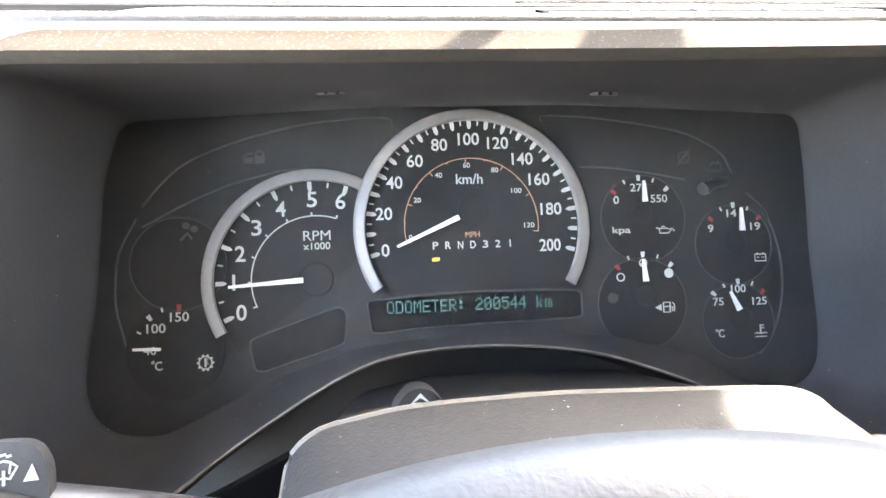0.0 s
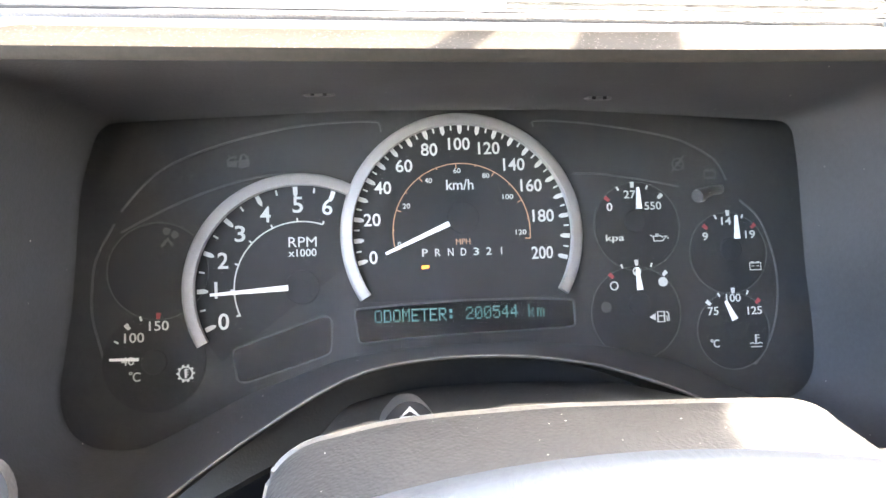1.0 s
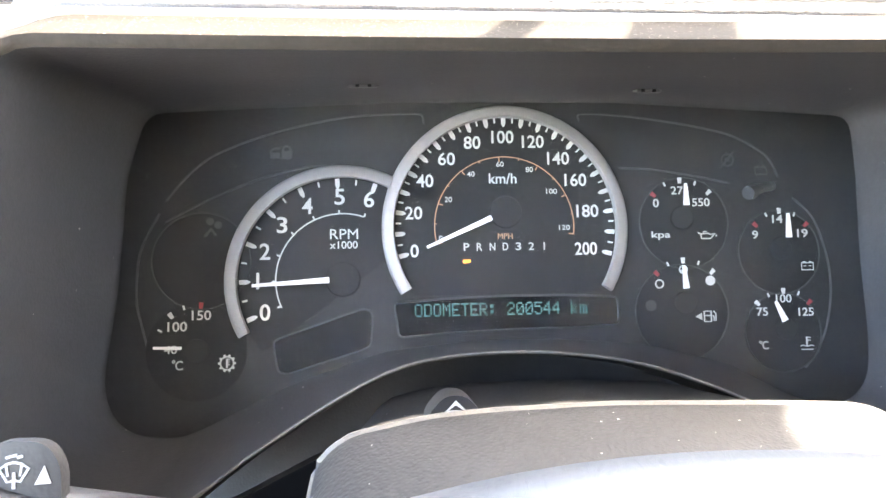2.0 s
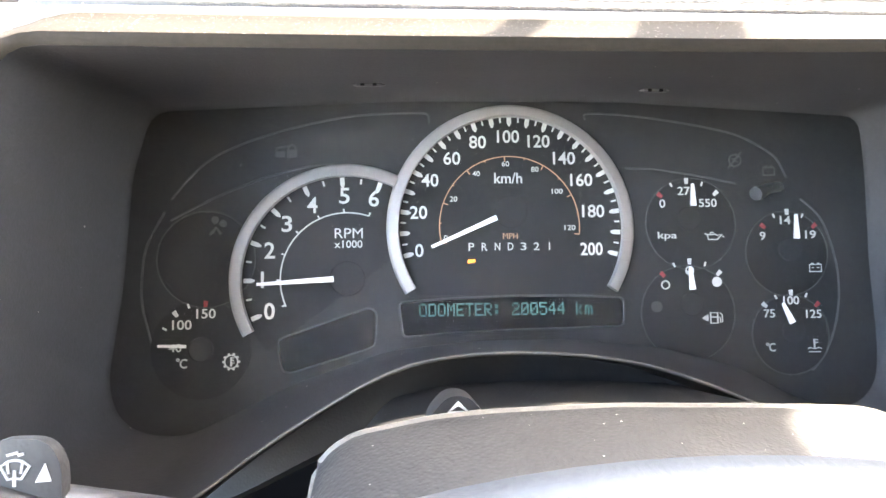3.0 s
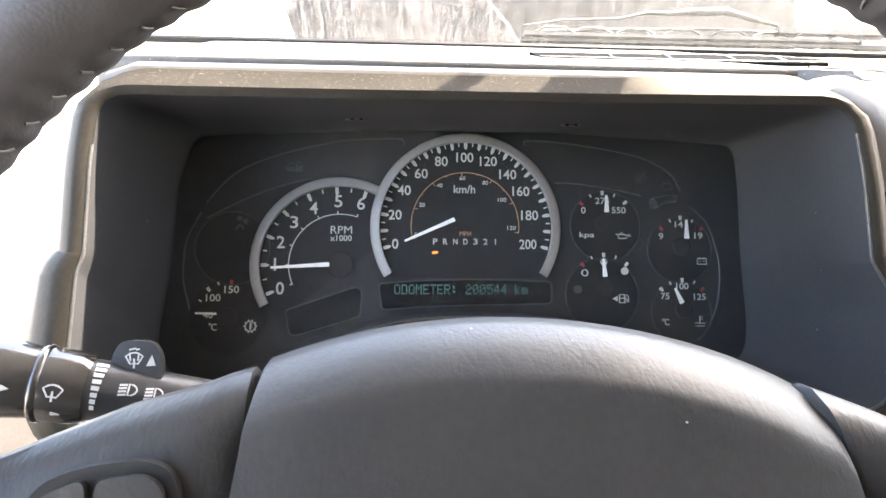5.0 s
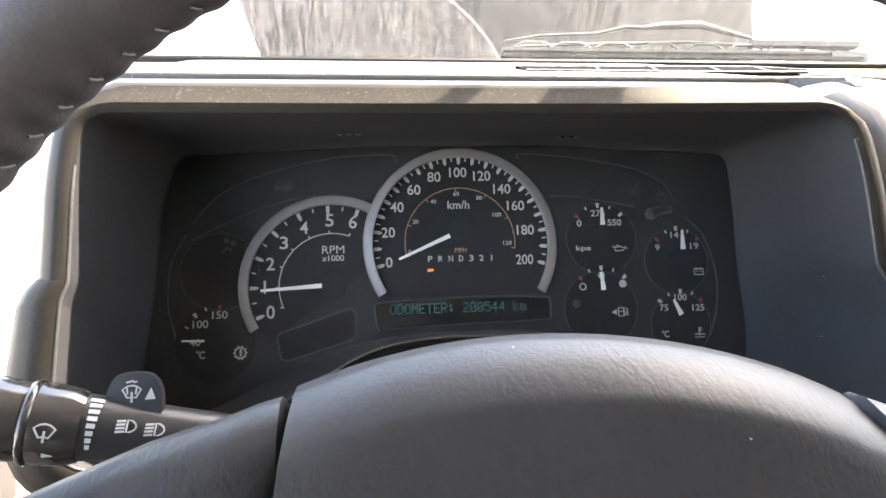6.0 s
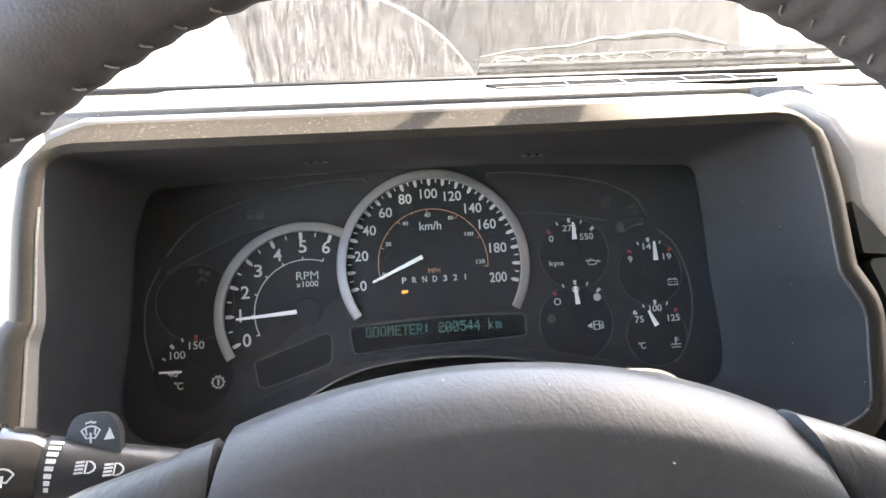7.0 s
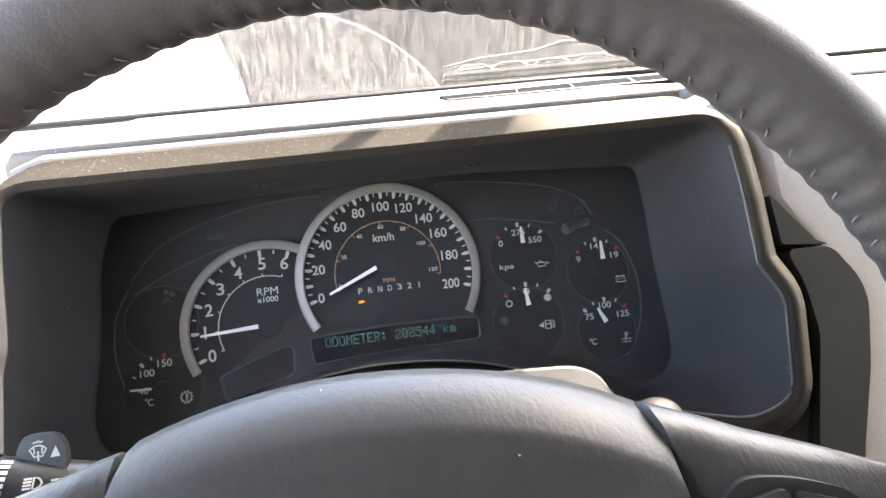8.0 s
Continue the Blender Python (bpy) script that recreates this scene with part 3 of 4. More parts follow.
for v, x, z in ((0, -45.7, -11.8), (20, -45.8, 7), (40, -40, 23), (60, -29, 34), (80, -16, 42.2), (100, -0.6, 45), (120, 14.8, 42.6), (140, 27.5, 34), (160, 36, 23), (180, 41.6, 7.2), (200, 40.2, -11.8)):
    printed(speedo, str(v), x / 1000, z / 1000, 0.0064, {1: 0.0041, 2: 0.0084, 3: 0.0112}[len(str(v))], 0.012)
printed(speedo, "km/h", -0.001, 0.0240, 0.0053, 0.0140, 0.01, "unit_mark")
for k, ch in enumerate("PRND321"):
    printed(speedo, ch, -0.0200 + 0.0065 * k, -0.0102, 0.0038, 0.0028 if ch != "1" else None, 0.008, "gear_letter")
bm = bmesh.new()
stroke(bm, [(-0.0006 + 0.0350 * math.cos(radians(a)), -0.0001 + 0.0350 * math.sin(radians(a))) for a in range(194, -8, -3)], 0.00045, 0.0)
for v in range(0, 121, 10):
    a = 194 - 201 * v / 120
    spoke(bm, -0.0006, -0.0001, a, 0.0325 if v % 20 == 0 else 0.034, 0.0350, 0.0005, 0.0005, -0.00005)
part("inner_scale", bm, M_ORANGE, speedo, "thin orange mph arc", 0)
part("unit_mark", lettering(bmesh.new(), "MPH", -0.0005, -0.0050, 0.0029, 0.0, 0.0074, 0.0), M_ORANGE, speedo, "orange mph lettering", 0)
for s, x, z in (("0", -32.6, -5.6), ("20", -28.5, 13.6), ("40", -17, 26.3), ("60", -2.2, 31.2), ("80", 12.6, 28.4), ("100", 23.6, 17.3), ("120", 29.6, -1.0)):
    printed(speedo, s, x / 1000, z / 1000, 0.0026, 0.00185 * len(s), 0.006, "inner_numeral")


def needle_mesh(tip, base, w0, w1, y):
    t, b = Vector(tip), Vector(base)
    d = (b - t).normalized()
    s = Vector((-d.y, d.x))
    return soften(prism([t - s * w0 / 2, b - s * w1 / 2, b + s * w1 / 2, t + s * w0 / 2], y - 0.0012, y), 0.0002, 1)


def hub_mesh(x, z, r, y0, y1):
    bm = bmesh.new()
    loft([[(px, y, pz) for px, pz in disc_pts(x, z, rr, 28)] for rr, y in ((r, y1), (r, y0 + 0.0004), (r - 0.0005, y0), (r * 0.5, y0 - 0.0001))], bm=bm, caps=True)
    return bm


M_HUB = material("hub black", (0.020, 0.020, 0.021), 0.65, wear=0.1, spec=0.3)
nd = part("needle", needle_mesh((-0.0397, -0.0104), (-0.0078, 0.0037), 0.0014, 0.0026, -0.0042), M_NEEDLE, speedo, "white needle")
part("hub", hub_mesh(SPX, SPZ, 0.0082, -0.0010, 0.0), M_HUB, nd, "black needle hub")
bm = soften(prism(rounded([(-0.0219, -0.0183), (-0.0181, -0.0178), (-0.0181, -0.0164), (-0.0219, -0.0166)], 0.0005), -0.0003, 0.0), 0.0001, 1)
part("gear_lamp", bm, M_GEARLAMP, speedo, "lit amber bar under the gear letter P", 0)

TX, TZ = -0.0807, -0.0251
tacho = part("tachometer", prism(disc_pts(TX, TZ, 0.0515, 64, 30, 222), 0.0003, 0.002), M_DIAL, cluster, "black dial with white engine speed scale")
part("bezel_ring", ring_band(TX, TZ - 0.0004, 0.0500, 0.0562, 63.0, 208.5, 64), M_SILVER, tacho, "brushed silver ring")
for k in range(13):
    bm = bmesh.new()
    a = 202.6 - (202.6 - 70.84) * k / 12
    if k % 2 == 0:
        spoke(bm, TX, TZ, a, 0.0460, 0.0496, 0.0022, 0.0022, 0.0)
        spoke(bm, TX, TZ, a, 0.0443, 0.0460, 0.0007, 0.0022, 0.0)
        part("inner_tick", spoke(bmesh.new(), TX, TZ, a, 0.0324 - 0.0001, 0.0340, 0.0008, 0.0008, 0.0), M_PRINT, tacho, smooth=0)
    else:
        spoke(bm, TX, TZ, a, 0.0466, 0.0492, 0.0009, 0.0009, 0.0)
    part("tick_mark", bm, M_PRINT, tacho, smooth=0)
bm = bmesh.new()
stroke(bm, [(TX + 0.0322 * math.cos(radians(a)), TZ + 0.0322 * math.sin(radians(a))) for a in [204 - 1.93 * i for i in range(70)]], 0.0006, 0.0)
part("scale_arc", bm, M_PRINT, tacho, smooth=0)
for s, x, z in (("0", -118, -40.3), ("1", -121.4, -25.2), ("2", -118, -11), ("3", -109.8, 1.8), ("4", -97.6, 11), ("5", -82, 15.4), ("6", -67.7, 14)):
    printed(tacho, s, x / 1000, z / 1000, 0.0079, 0.0050 if s != "1" else None, 0.012)
printed(tacho, "RPM", -0.0800, -0.0030, 0.0049, 0.0136, 0.0, "unit_mark")
printed(tacho, "x1000", -0.0802, -0.0083, 0.0037, 0.0136, 0.012, "unit_mark")
nd = part("needle", needle_mesh((-0.1232, -0.0275), (-0.0870, -0.0254), 0.0014, 0.0027, -0.0042), M_NEEDLE, tacho, "white needle")
part("hub", hub_mesh(TX, TZ, 0.0085, -0.0010, 0.0), M_HUB, nd, "black needle hub")


def small_gauge(name, cx, cz, r, ticks, words, tip, base, hub, label, red=(), plain=False):
    g = part(name, prism(disc_pts(cx, cz, r, 40), 0.0001, 0.002), M_DIAL, cluster, label)
    arc = [(cx + r * math.cos(radians(a)), 0.0000, cz + r * math.sin(radians(a))) for a in range(-180, 181, 8)]
    if not plain:
        part("rim", tube(arc[:-1], 0.00028, 6, closed=True), M_DIALRIM, g)
    px, pz = hub
    for i, (x, z) in enumerate(ticks):
        a = math.degrees(math.atan2(z - pz, x - px))
        q = math.hypot(z - pz, x - px)
        big = i % 2 == 0
        br = bmesh.new()
        spoke(br, px, pz, a, q - (0.0015 if big else 0.0011), q + (0.0015 if big else 0.0011), 0.0016 if big else 0.0009, 0.0022 if big else 0.0009, 0.0)
        if i in red:
            part("red_mark", br, M_REDMARK, g, "red limit mark", 0)
        else:
            part("tick_mark", br, M_PRINT, g, smooth=0)
    for s, x, z, h, w in words:
        printed(g, s, x, z, h, w, 0.008)
    nd = part("needle", needle_mesh(tip, base, 0.0012, 0.0015 if plain else 0.0030, -0.003), M_NEEDLE, g, "white needle")
    part("hub", hub_mesh(px, pz, 0.006, -0.0007, 0.0), M_HUB, nd, "black needle hub")
    return g


def icon_on(g, bm, name="symbol"):
    part(name, bm, M_PRINT, g, smooth=0)


oil = small_gauge("oil_gauge", 0.0915, 0.0005, 0.0232, mm((76, 15), (82, 20.3), (90, 22.3), (98, 20.8), (105, 16)),
                  (("0", 0.0772, 0.0108, 0.0042, 0.0030), ("275", 0.0900, 0.0172, 0.0042, 0.0094), ("550", 0.1008, 0.0110, 0.0042, 0.0092), ("kpa", 0.0792, -0.0058, 0.0044, 0.0098)),
                  (0.0916, 0.0203), (0.0917, 0.0092), (0.0905, 0.003), "small black oil pressure dial", (0,))
bm = bmesh.new()
stroke(bm, mm((98.5, -4.6), (100, -5.2), (100.3, -7.6), (105, -7.6), (107.6, -4.9), (105, -5.6), (104, -4.9), (100, -5.2)), 0.0006, 0.0)
stroke(bm, mm((101.5, -4.9), (101.5, -4.0), (103.2, -4.0)), 0.0005, 0.0)
icon_on(oil, bm, "oil_can")
icon_on(oil, fill(bmesh.new(), mm((107.8, -6.6), (108.4, -6.6), (108.4, -5.8), (107.8, -5.8)), 0.0), "oil_drop")
fuel = small_gauge("fuel_gauge", 0.0885, -0.0445, 0.0240, mm((76, -25), (82, -20.3), (90, -18.6), (98, -20.0), (105, -24.6)), (),
                   (0.0888, -0.0212), (0.0897, -0.0328), (0.0905, -0.040), "small black fuel dial with pump symbol", (0,))
icon_on(fuel, stroke(bmesh.new(), disc_pts(0.0773, -0.0302, 0.0020, 16), 0.0007, 0.0, closed=True), "empty_mark")
bm = stroke(bmesh.new(), disc_pts(0.0900, -0.0232, 0.0020, 16), 0.0006, 0.0, closed=True)
icon_on(fuel, fill(bm, disc_pts(0.0900, -0.0232, 0.0019, 10, 180, 360), 0.0), "half_mark")
icon_on(fuel, fill(bmesh.new(), disc_pts(0.1038, -0.0290, 0.0025, 18), 0.0), "full_mark")
icon_on(fuel, fill(bmesh.new(), mm((95.2, -47), (98.6, -45.2), (98.6, -48.8)), 0.0), "filler_arrow")
bm = stroke(bmesh.new(), mm((99.8, -49.6), (99.8, -44.4), (103.4, -44.4), (103.4, -49.6)), 0.0008, 0.0, closed=True)
stroke(bm, mm((100, -46.6), (103.2, -46.6)), 0.0006, 0.0)
stroke(bm, mm((103.6, -46.8), (104.8, -46.8), (104.8, -49.2), (105.8, -49.2), (105.8, -45.6), (104.6, -44.4)), 0.0005, 0.0)
icon_on(fuel, bm, "pump_symbol")
volt = small_gauge("voltage_gauge", 0.1410, -0.0150, 0.0215, mm((129, -1), (135, 4.2), (142, 6.2), (150, 4.2), (156, -1)),
                   (("9", 0.1287, -0.0060, 0.0042, 0.0030), ("14", 0.1410, 0.0020, 0.0042, 0.0055), ("19", 0.1540, -0.0055, 0.0042, 0.0056)),
                   (0.1447, 0.0045), (0.1446, -0.0078), (0.1425, -0.013), "small black battery voltage dial", (0, 4))
bm = bmesh.new()
stroke(bm, mm((152.6, -24.4), (152.6, -20.8), (158.8, -20.8), (158.8, -24.4)), 0.0006, 0.0, closed=True)
stroke(bm, mm((153.4, -20.4), (154.8, -20.4)), 0.0008, 0.0)
stroke(bm, mm((156.6, -20.4), (158.0, -20.4)), 0.0008, 0.0)
stroke(bm, mm((153.7, -22.4), (155, -22.4)), 0.0004, 0.0)
stroke(bm, mm((156.4, -22.4), (157.8, -22.4)), 0.0004, 0.0)
icon_on(volt, bm)
temp = small_gauge("temperature_gauge", 0.1410, -0.0560, 0.0200, mm((128, -41), (134, -37), (142, -35), (150, -36.3), (155.5, -41)),
                   (("75", 0.1303, -0.0453, 0.0042, 0.0058), ("100", 0.1420, -0.0388, 0.0042, 0.0082), ("125", 0.1535, -0.0458, 0.0042, 0.0080), ("C", 0.1310, -0.0622, 0.0042, 0.0032)),
                   (0.1357, -0.0402), (0.1402, -0.0500), (0.1425, -0.054), "small black coolant temperature dial", (4,))
bm = bmesh.new()
icon_on(temp, stroke(bmesh.new(), disc_pts(0.1286, -0.0607, 0.0006, 10), 0.0004, 0.0, closed=True), "degree_mark")
stroke(bm, mm((153, -58.4), (153, -63)), 0.0008, 0.0)
for z in (-58.8, -60.2):
    stroke(bm, mm((153, z), (155, z)), 0.0005, 0.0)
stroke(bm, mm((149.6, -63.2), (151, -62.6), (152.2, -63.2), (154, -63.2), (155.2, -62.6), (156.6, -63.2)), 0.0005, 0.0)
stroke(bm, mm((150, -64.8), (156.2, -64.8)), 0.0005, 0.0)
icon_on(temp, bm)
trans = small_gauge("transmission_gauge", -0.1500, -0.0580, 0.0235, mm((-148, -36.4), (-156, -37.3), (-162, -41), (-167, -48)),
                    (("150", -0.1478, -0.0410, 0.0046, 0.0090), ("100", -0.1590, -0.0462, 0.0046, 0.0090), ("40", -0.1620, -0.0570, 0.0040, 0.0060), ("C", -0.1580, -0.0645, 0.0044, 0.0034)),
                    (-0.1688, -0.0558), (-0.1560, -0.0562), (-0.1500, -0.058), "small black transmission temperature dial", (0,), True)
bm = bmesh.new()
icon_on(trans, stroke(bmesh.new(), disc_pts(-0.1606, -0.0627, 0.0006, 10), 0.0004, 0.0, closed=True), "degree_mark")
stroke(bm, disc_pts(-0.1358, -0.0640, 0.0031, 20), 0.0006, 0.0, closed=True)
for k in range(10):
    spoke(bm, -0.1358, -0.0640, 36 * k, 0.0033, 0.0042, 0.0012, 0.0008, 0.0)
stroke(bm, mm((-135.8, -61.8), (-135.8, -66.2)), 0.0009, 0.0)
for z in (-62.2, -63.4, -64.6):
    stroke(bm, mm((-135.8, z), (-134.4, z)), 0.0004, 0.0)
icon_on(trans, bm)
blank = part("blank_dial", prism(disc_pts(-0.1480, -0.0150, 0.0232, 40), 0.0001, 0.002), M_DIAL, cluster, "empty dark dial window")
part("rim", tube([(-0.148 + 0.0232 * math.cos(radians(a)), 0, -0.015 + 0.0232 * math.sin(radians(a))) for a in range(0, 360, 9)], 0.00028, 6, closed=True), M_DIALRIM, blank)

# display window with dot-matrix odometer
WIN = rounded(mm((-56, -37.0), (-30, -35.4), (0, -34.6), (30, -34.8), (55.5, -36), (55.5, -50), (30, -50.8), (0, -51.2), (-30, -52.2), (-54, -54)), 0.003, 3)
disp = part("display", prism(WIN, -0.0002, 0.002), M_DARKGLASS, cluster, "smoked odometer display window")
part("lip", tube([(x, -0.0003, z) for x, z in WIN], 0.0006, 6, closed=True), M_EDGE, disp)
GLYPHS = {"O": "01110 10001 10001 10001 10001 10001 01110", "D": "11110 10001 10001 10001 10001 10001 11110", "M": "10001 11011 10101 10101 10001 10001 10001",
          "E": "11111 10000 10000 11110 10000 10000 11111", "T": "11111 00100 00100 00100 00100 00100 00100", "R": "11110 10001 10001 11110 10100 10010 10001",
          ":": "00000 01100 01100 00000 01100 01100 00000", "2": "01110 10001 00001 00110 01000 10000 11111", "0": "01110 10001 10011 10101 11001 10001 01110",
          "5": "11111 10000 11110 00001 00001 10001 01110", "4": "00010 00110 01010 10010 11111 00010 00010", "k": "10000 10000 10010 10100 11000 10100 10010",
          "m": "00000 00000 11010 10101 10101 10101 10101", " ": "00000 00000 00000 00000 00000 00000 00000"}
px, pz = 0.0858 / 113, 0.0062 / 6.8
for k, ch in enumerate("ODOMETER: 200544 km"):
    if ch == " ":
        continue
    bm = bmesh.new()
    for r, line in enumerate(GLYPHS[ch].split()):
        for c, bit in enumerate(line):
            if bit == "1":
                x, z = -0.0460 + (6 * k + c) * px, -0.0379 - r * pz
                prism([(x, z - pz * 0.76), (x + px * 0.72, z - pz * 0.76), (x + px * 0.72, z), (x, z)], -0.0006, -0.0002, bm)
    part("character", bm, M_DIGIT, disp, "lit blue-green dot-matrix character", 0)
TELL = rounded(mm((-114.5, -54), (-70, -39.2), (-66.5, -42), (-67.5, -57.5), (-72, -59.5), (-108, -70), (-112, -69)), 0.003, 3)
tell = part("telltale_window", prism(TELL, 0.0002, 0.002), M_DARKGLASS, cluster, "smoked window over unlit warning lamps")
part("lip", tube([(x, 0.0001, z) for x, z in TELL], 0.0005, 6, closed=True), M_EDGE, tell)


def telltale(bm, label, parent=cluster):
    part("warning_symbol", bm, M_DARKGLASS if parent is tell else M_TELL, parent, label, 0)


bm = bmesh.new()
stroke(bm, disc_pts(-0.1020, -0.0610, 0.0042, 24), 0.0006, 0.0, closed=True)
stroke(bm, disc_pts(-0.1020, -0.0610, 0.0058, 10, 130, 230), 0.0007, 0.0)
stroke(bm, disc_pts(-0.1020, -0.0610, 0.0058, 10, -50, 50), 0.0007, 0.0)
lettering(bm, "ABS", -0.1020, -0.0610, 0.0026, 0.0, 0.0064, 0.01)
telltale(bm, "unlit brake system symbol", tell)
bm = bmesh.new()
stroke(bm, disc_pts(-0.0820, -0.0535, 0.0036, 24), 0.0006, 0.0, closed=True)
stroke(bm, disc_pts(-0.0820, -0.0535, 0.0050, 10, 130, 230), 0.0007, 0.0)
stroke(bm, disc_pts(-0.0820, -0.0535, 0.0050, 10, -50, 50), 0.0007, 0.0)
stroke(bm, mm((-82, -51.8), (-82, -54)), 0.0007, 0.0)
fill(bm, mm((-82.4, -55.3), (-81.6, -55.3), (-81.6, -54.6), (-82.4, -54.6)), 0.0)
telltale(bm, "unlit brake warning symbol", tell)
bm = bmesh.new()
fill(bm, mm((-110, 34.4), (-105, 34.8), (-105, 38.6), (-110, 38.2)), 0.0008)
stroke(bm, mm((-109.4, 38.2), (-109, 40.4), (-107.2, 41), (-106, 40), (-105.8, 38.6)), 0.0007, 0.0008)
stroke(bm, mm((-115.5, 37.8), (-114, 39.6), (-111, 39.8)), 0.0007, 0.0008)
fill(bm, mm((-115.5, 35), (-111, 34.8), (-111, 37.6), (-115.5, 37.6)), 0.0008)
telltale(bm, "unlit security lock symbol")
bm = bmesh.new()
fill(bm, disc_pts(-0.1440, 0.0040, 0.0018, 12), 0.0)
stroke(bm, mm((-146.5, -3.4), (-143.4, 0.2), (-141.2, -3)), 0.0013, 0.0)
fill(bm, disc_pts(-0.1402, 0.0022, 0.0018, 10), 0.0)
telltale(bm, "unlit airbag symbol", blank)
bm = bmesh.new()
stroke(bm, disc_pts(0.1165, 0.0330, 0.0031, 20), 0.0006, 0.0008, closed=True)
stroke(bm, mm((112.8, 29), (120, 37.4)), 0.0007, 0.0008)
lettering(bm, "TC", 0.1165, 0.0330, 0.0022, 0.0008, 0.0036, 0.01)
telltale(bm, "unlit traction control symbol")
bm = bmesh.new()
stroke(bm, mm((131, 25.4), (131, 29.2), (137.2, 29.2), (137.2, 25.4)), 0.0006, 0.0008, closed=True)
stroke(bm, mm((132, 29.8), (133.4, 29.8)), 0.0008, 0.0008)
stroke(bm, mm((134.8, 29.8), (136.2, 29.8)), 0.0008, 0.0008)
telltale(bm, "unlit battery symbol")
bm = bmesh.new()
fill(bm, disc_pts(0.0725, -0.0410, 0.0028, 18), 0.0)
telltale(bm, "unlit round low fuel lamp", fuel)

# raised outlines pressed into the mask
for pts in (mm((-165, 14), (-156, 25), (-146, 34), (-132, 41), (-115, 47), (-98, 51.5), (-80, 55), (-62, 56.6), (-44, 57), (-40.5, 55.6), (-40, 52)),
            mm((39, 54), (40.5, 57), (62, 56), (85, 53), (102, 50), (118, 46), (130, 40), (138, 34), (143, 24)),
            mm((-165, 4), (-145, 14.5), (-125, 23), (-110, 27.6), (-99, 30), (-88, 31), (-77, 31)),
            mm((59, 29), (72, 28.6), (84, 27), (100, 24.4), (116, 21)),
            mm((-168, 8), (-176, -8), (-178, -21), (-178, -35), (-175, -48), (-171, -62), (-166, -72), (-160, -77), (-153, -80)),
            mm((150, 13), (160, 3), (166, -14), (168, -30), (166, -48), (160, -64), (152, -74))):
    part("moulded_edge", tube([(x, 0.0006, z) for x, z in curved(pts)], 0.0005, 6), M_EDGE, cluster)
# odometer push rod
rod = part("reset_stem", tube([(0.1205, -0.012, 0.0140), (0.128, -0.010, 0.0168), (0.1385, 0.0, 0.0190)], [0.0030, 0.0026, 0.0026], 14), M_STEM, cluster, "grey trip reset stem")
part("stem_cap", tube([(0.1185, -0.0140, 0.0134), (0.1215, -0.0125, 0.0144)], [0.0034, 0.0036], 14), M_STEM, rod)

# clear lens over the dials
bm = bmesh.new()
bm.faces.new([bm.verts.new(p) for p in back_edge])
ext = bmesh.ops.extrude_face_region(bm, geom=bm.faces[:])
for v in ext["geom"]:
    if isinstance(v, bmesh.types.BMVert):
        v.co.y += 0.0018
lens = part("lens", bm, M_LENS, cluster, "clear plastic lens, slightly dusty", 20)
lens.visible_shadow = False
for x, y in ((-0.0680, -0.0440), (0.0600, -0.0380)):
    tab = part("lens_tab", tube([(x - 0.0068, y, 0.0568), (x - 0.005, y - 0.001, 0.0566), (x + 0.005, y - 0.001, 0.0567), (x + 0.0068, y, 0.0569)], [0.0003, 0.0009, 0.0009, 0.0003], 10), M_STEM, cluster, "small pale lens clip")
    for k in (-1, 1):
        part("clip_notch", soften(box(x + 0.0026 * k - 0.0008, x + 0.0026 * k + 0.0008, y - 0.0022, y - 0.0012, 0.0560, 0.0572), 0.0001, 1), M_VOID, tab, "black block standing for a shaded notch")

# ---- steering column ----
SHROUD = mm((-80, -150), (-81, -110), (-80, -90), (-77.5, -78.5), (-69, -72.2), (-47, -68.2), (-31, -67), (3, -66.2), (46, -67.4), (74, -68.8), (81, -70.8), (87, -75), (90.5, -82), (92, -95), (92, -112), (90, -150))
column = thing("steering_column_cover", "taupe vinyl steering column shroud, dusty, partly in sun", "steering column", (0, -0.12, -0.16))
rings = []
for y, dz, sx in ((-0.03, -0.006, 0.86), (-0.10, -0.005, 0.95), (-0.128, -0.0035, 0.985), (-0.138, 0.0, 0.995), (-0.148, 0.0007, 1.0), (-0.152, -0.0006, 1.0), (-0.160, -0.003, 0.997), (-0.18, -0.009, 0.985), (-0.20, -0.017, 0.96), (-0.212, -0.028, 0.93)):
    rings.append([(0.004 + (x - 0.004) * sx, y, z + dz * (1.0 if z > -0.1 else 0.3)) for x, z in rounded(SHROUD, 0.004, 2)])
part("shell", loft(rings, caps=True), M_SHROUD, column, smooth=50)
part("seam", tube([(0.004 + (x - 0.004) * 1.0, -0.1455, z + 0.0006) for x, z in rounded(SHROUD, 0.004, 2)[6:-6]], 0.0012, 6), M_SEAM, column, "raised seam, painted pale as if sunlit")
haz = thing("hazard_switch", "dark grey hazard switch with white triangle on the column", "hazard switch", (-0.0388, -0.125, -0.072))
bm = prism(rounded(mm((-48, -73), (-47, -69.5), (-42.5, -64.6), (-38.8, -63.8), (-35, -64.8), (-30.5, -69.8), (-30, -73)), 0.002, 3), -0.130, -0.112)
button = part("button", soften(bm, 0.001), M_STALK, haz)
bm = bmesh.new()
stroke(bm, mm((-42.2, -68.9), (-38.8, -66.1), (-35.4, -68.9)), 0.0015, -0.1302, closed=True)
part("triangle", bm, M_PRINT, button, "white warning triangle", 0)
part("foot", soften(prism(rounded(mm((-49, -75), (-49, -71.6), (-44, -70.8), (-34, -70.8), (-29, -71.2), (-29, -74)), 0.0012, 2), -0.133, -0.128), 0.0008), M_SHROUD, haz)
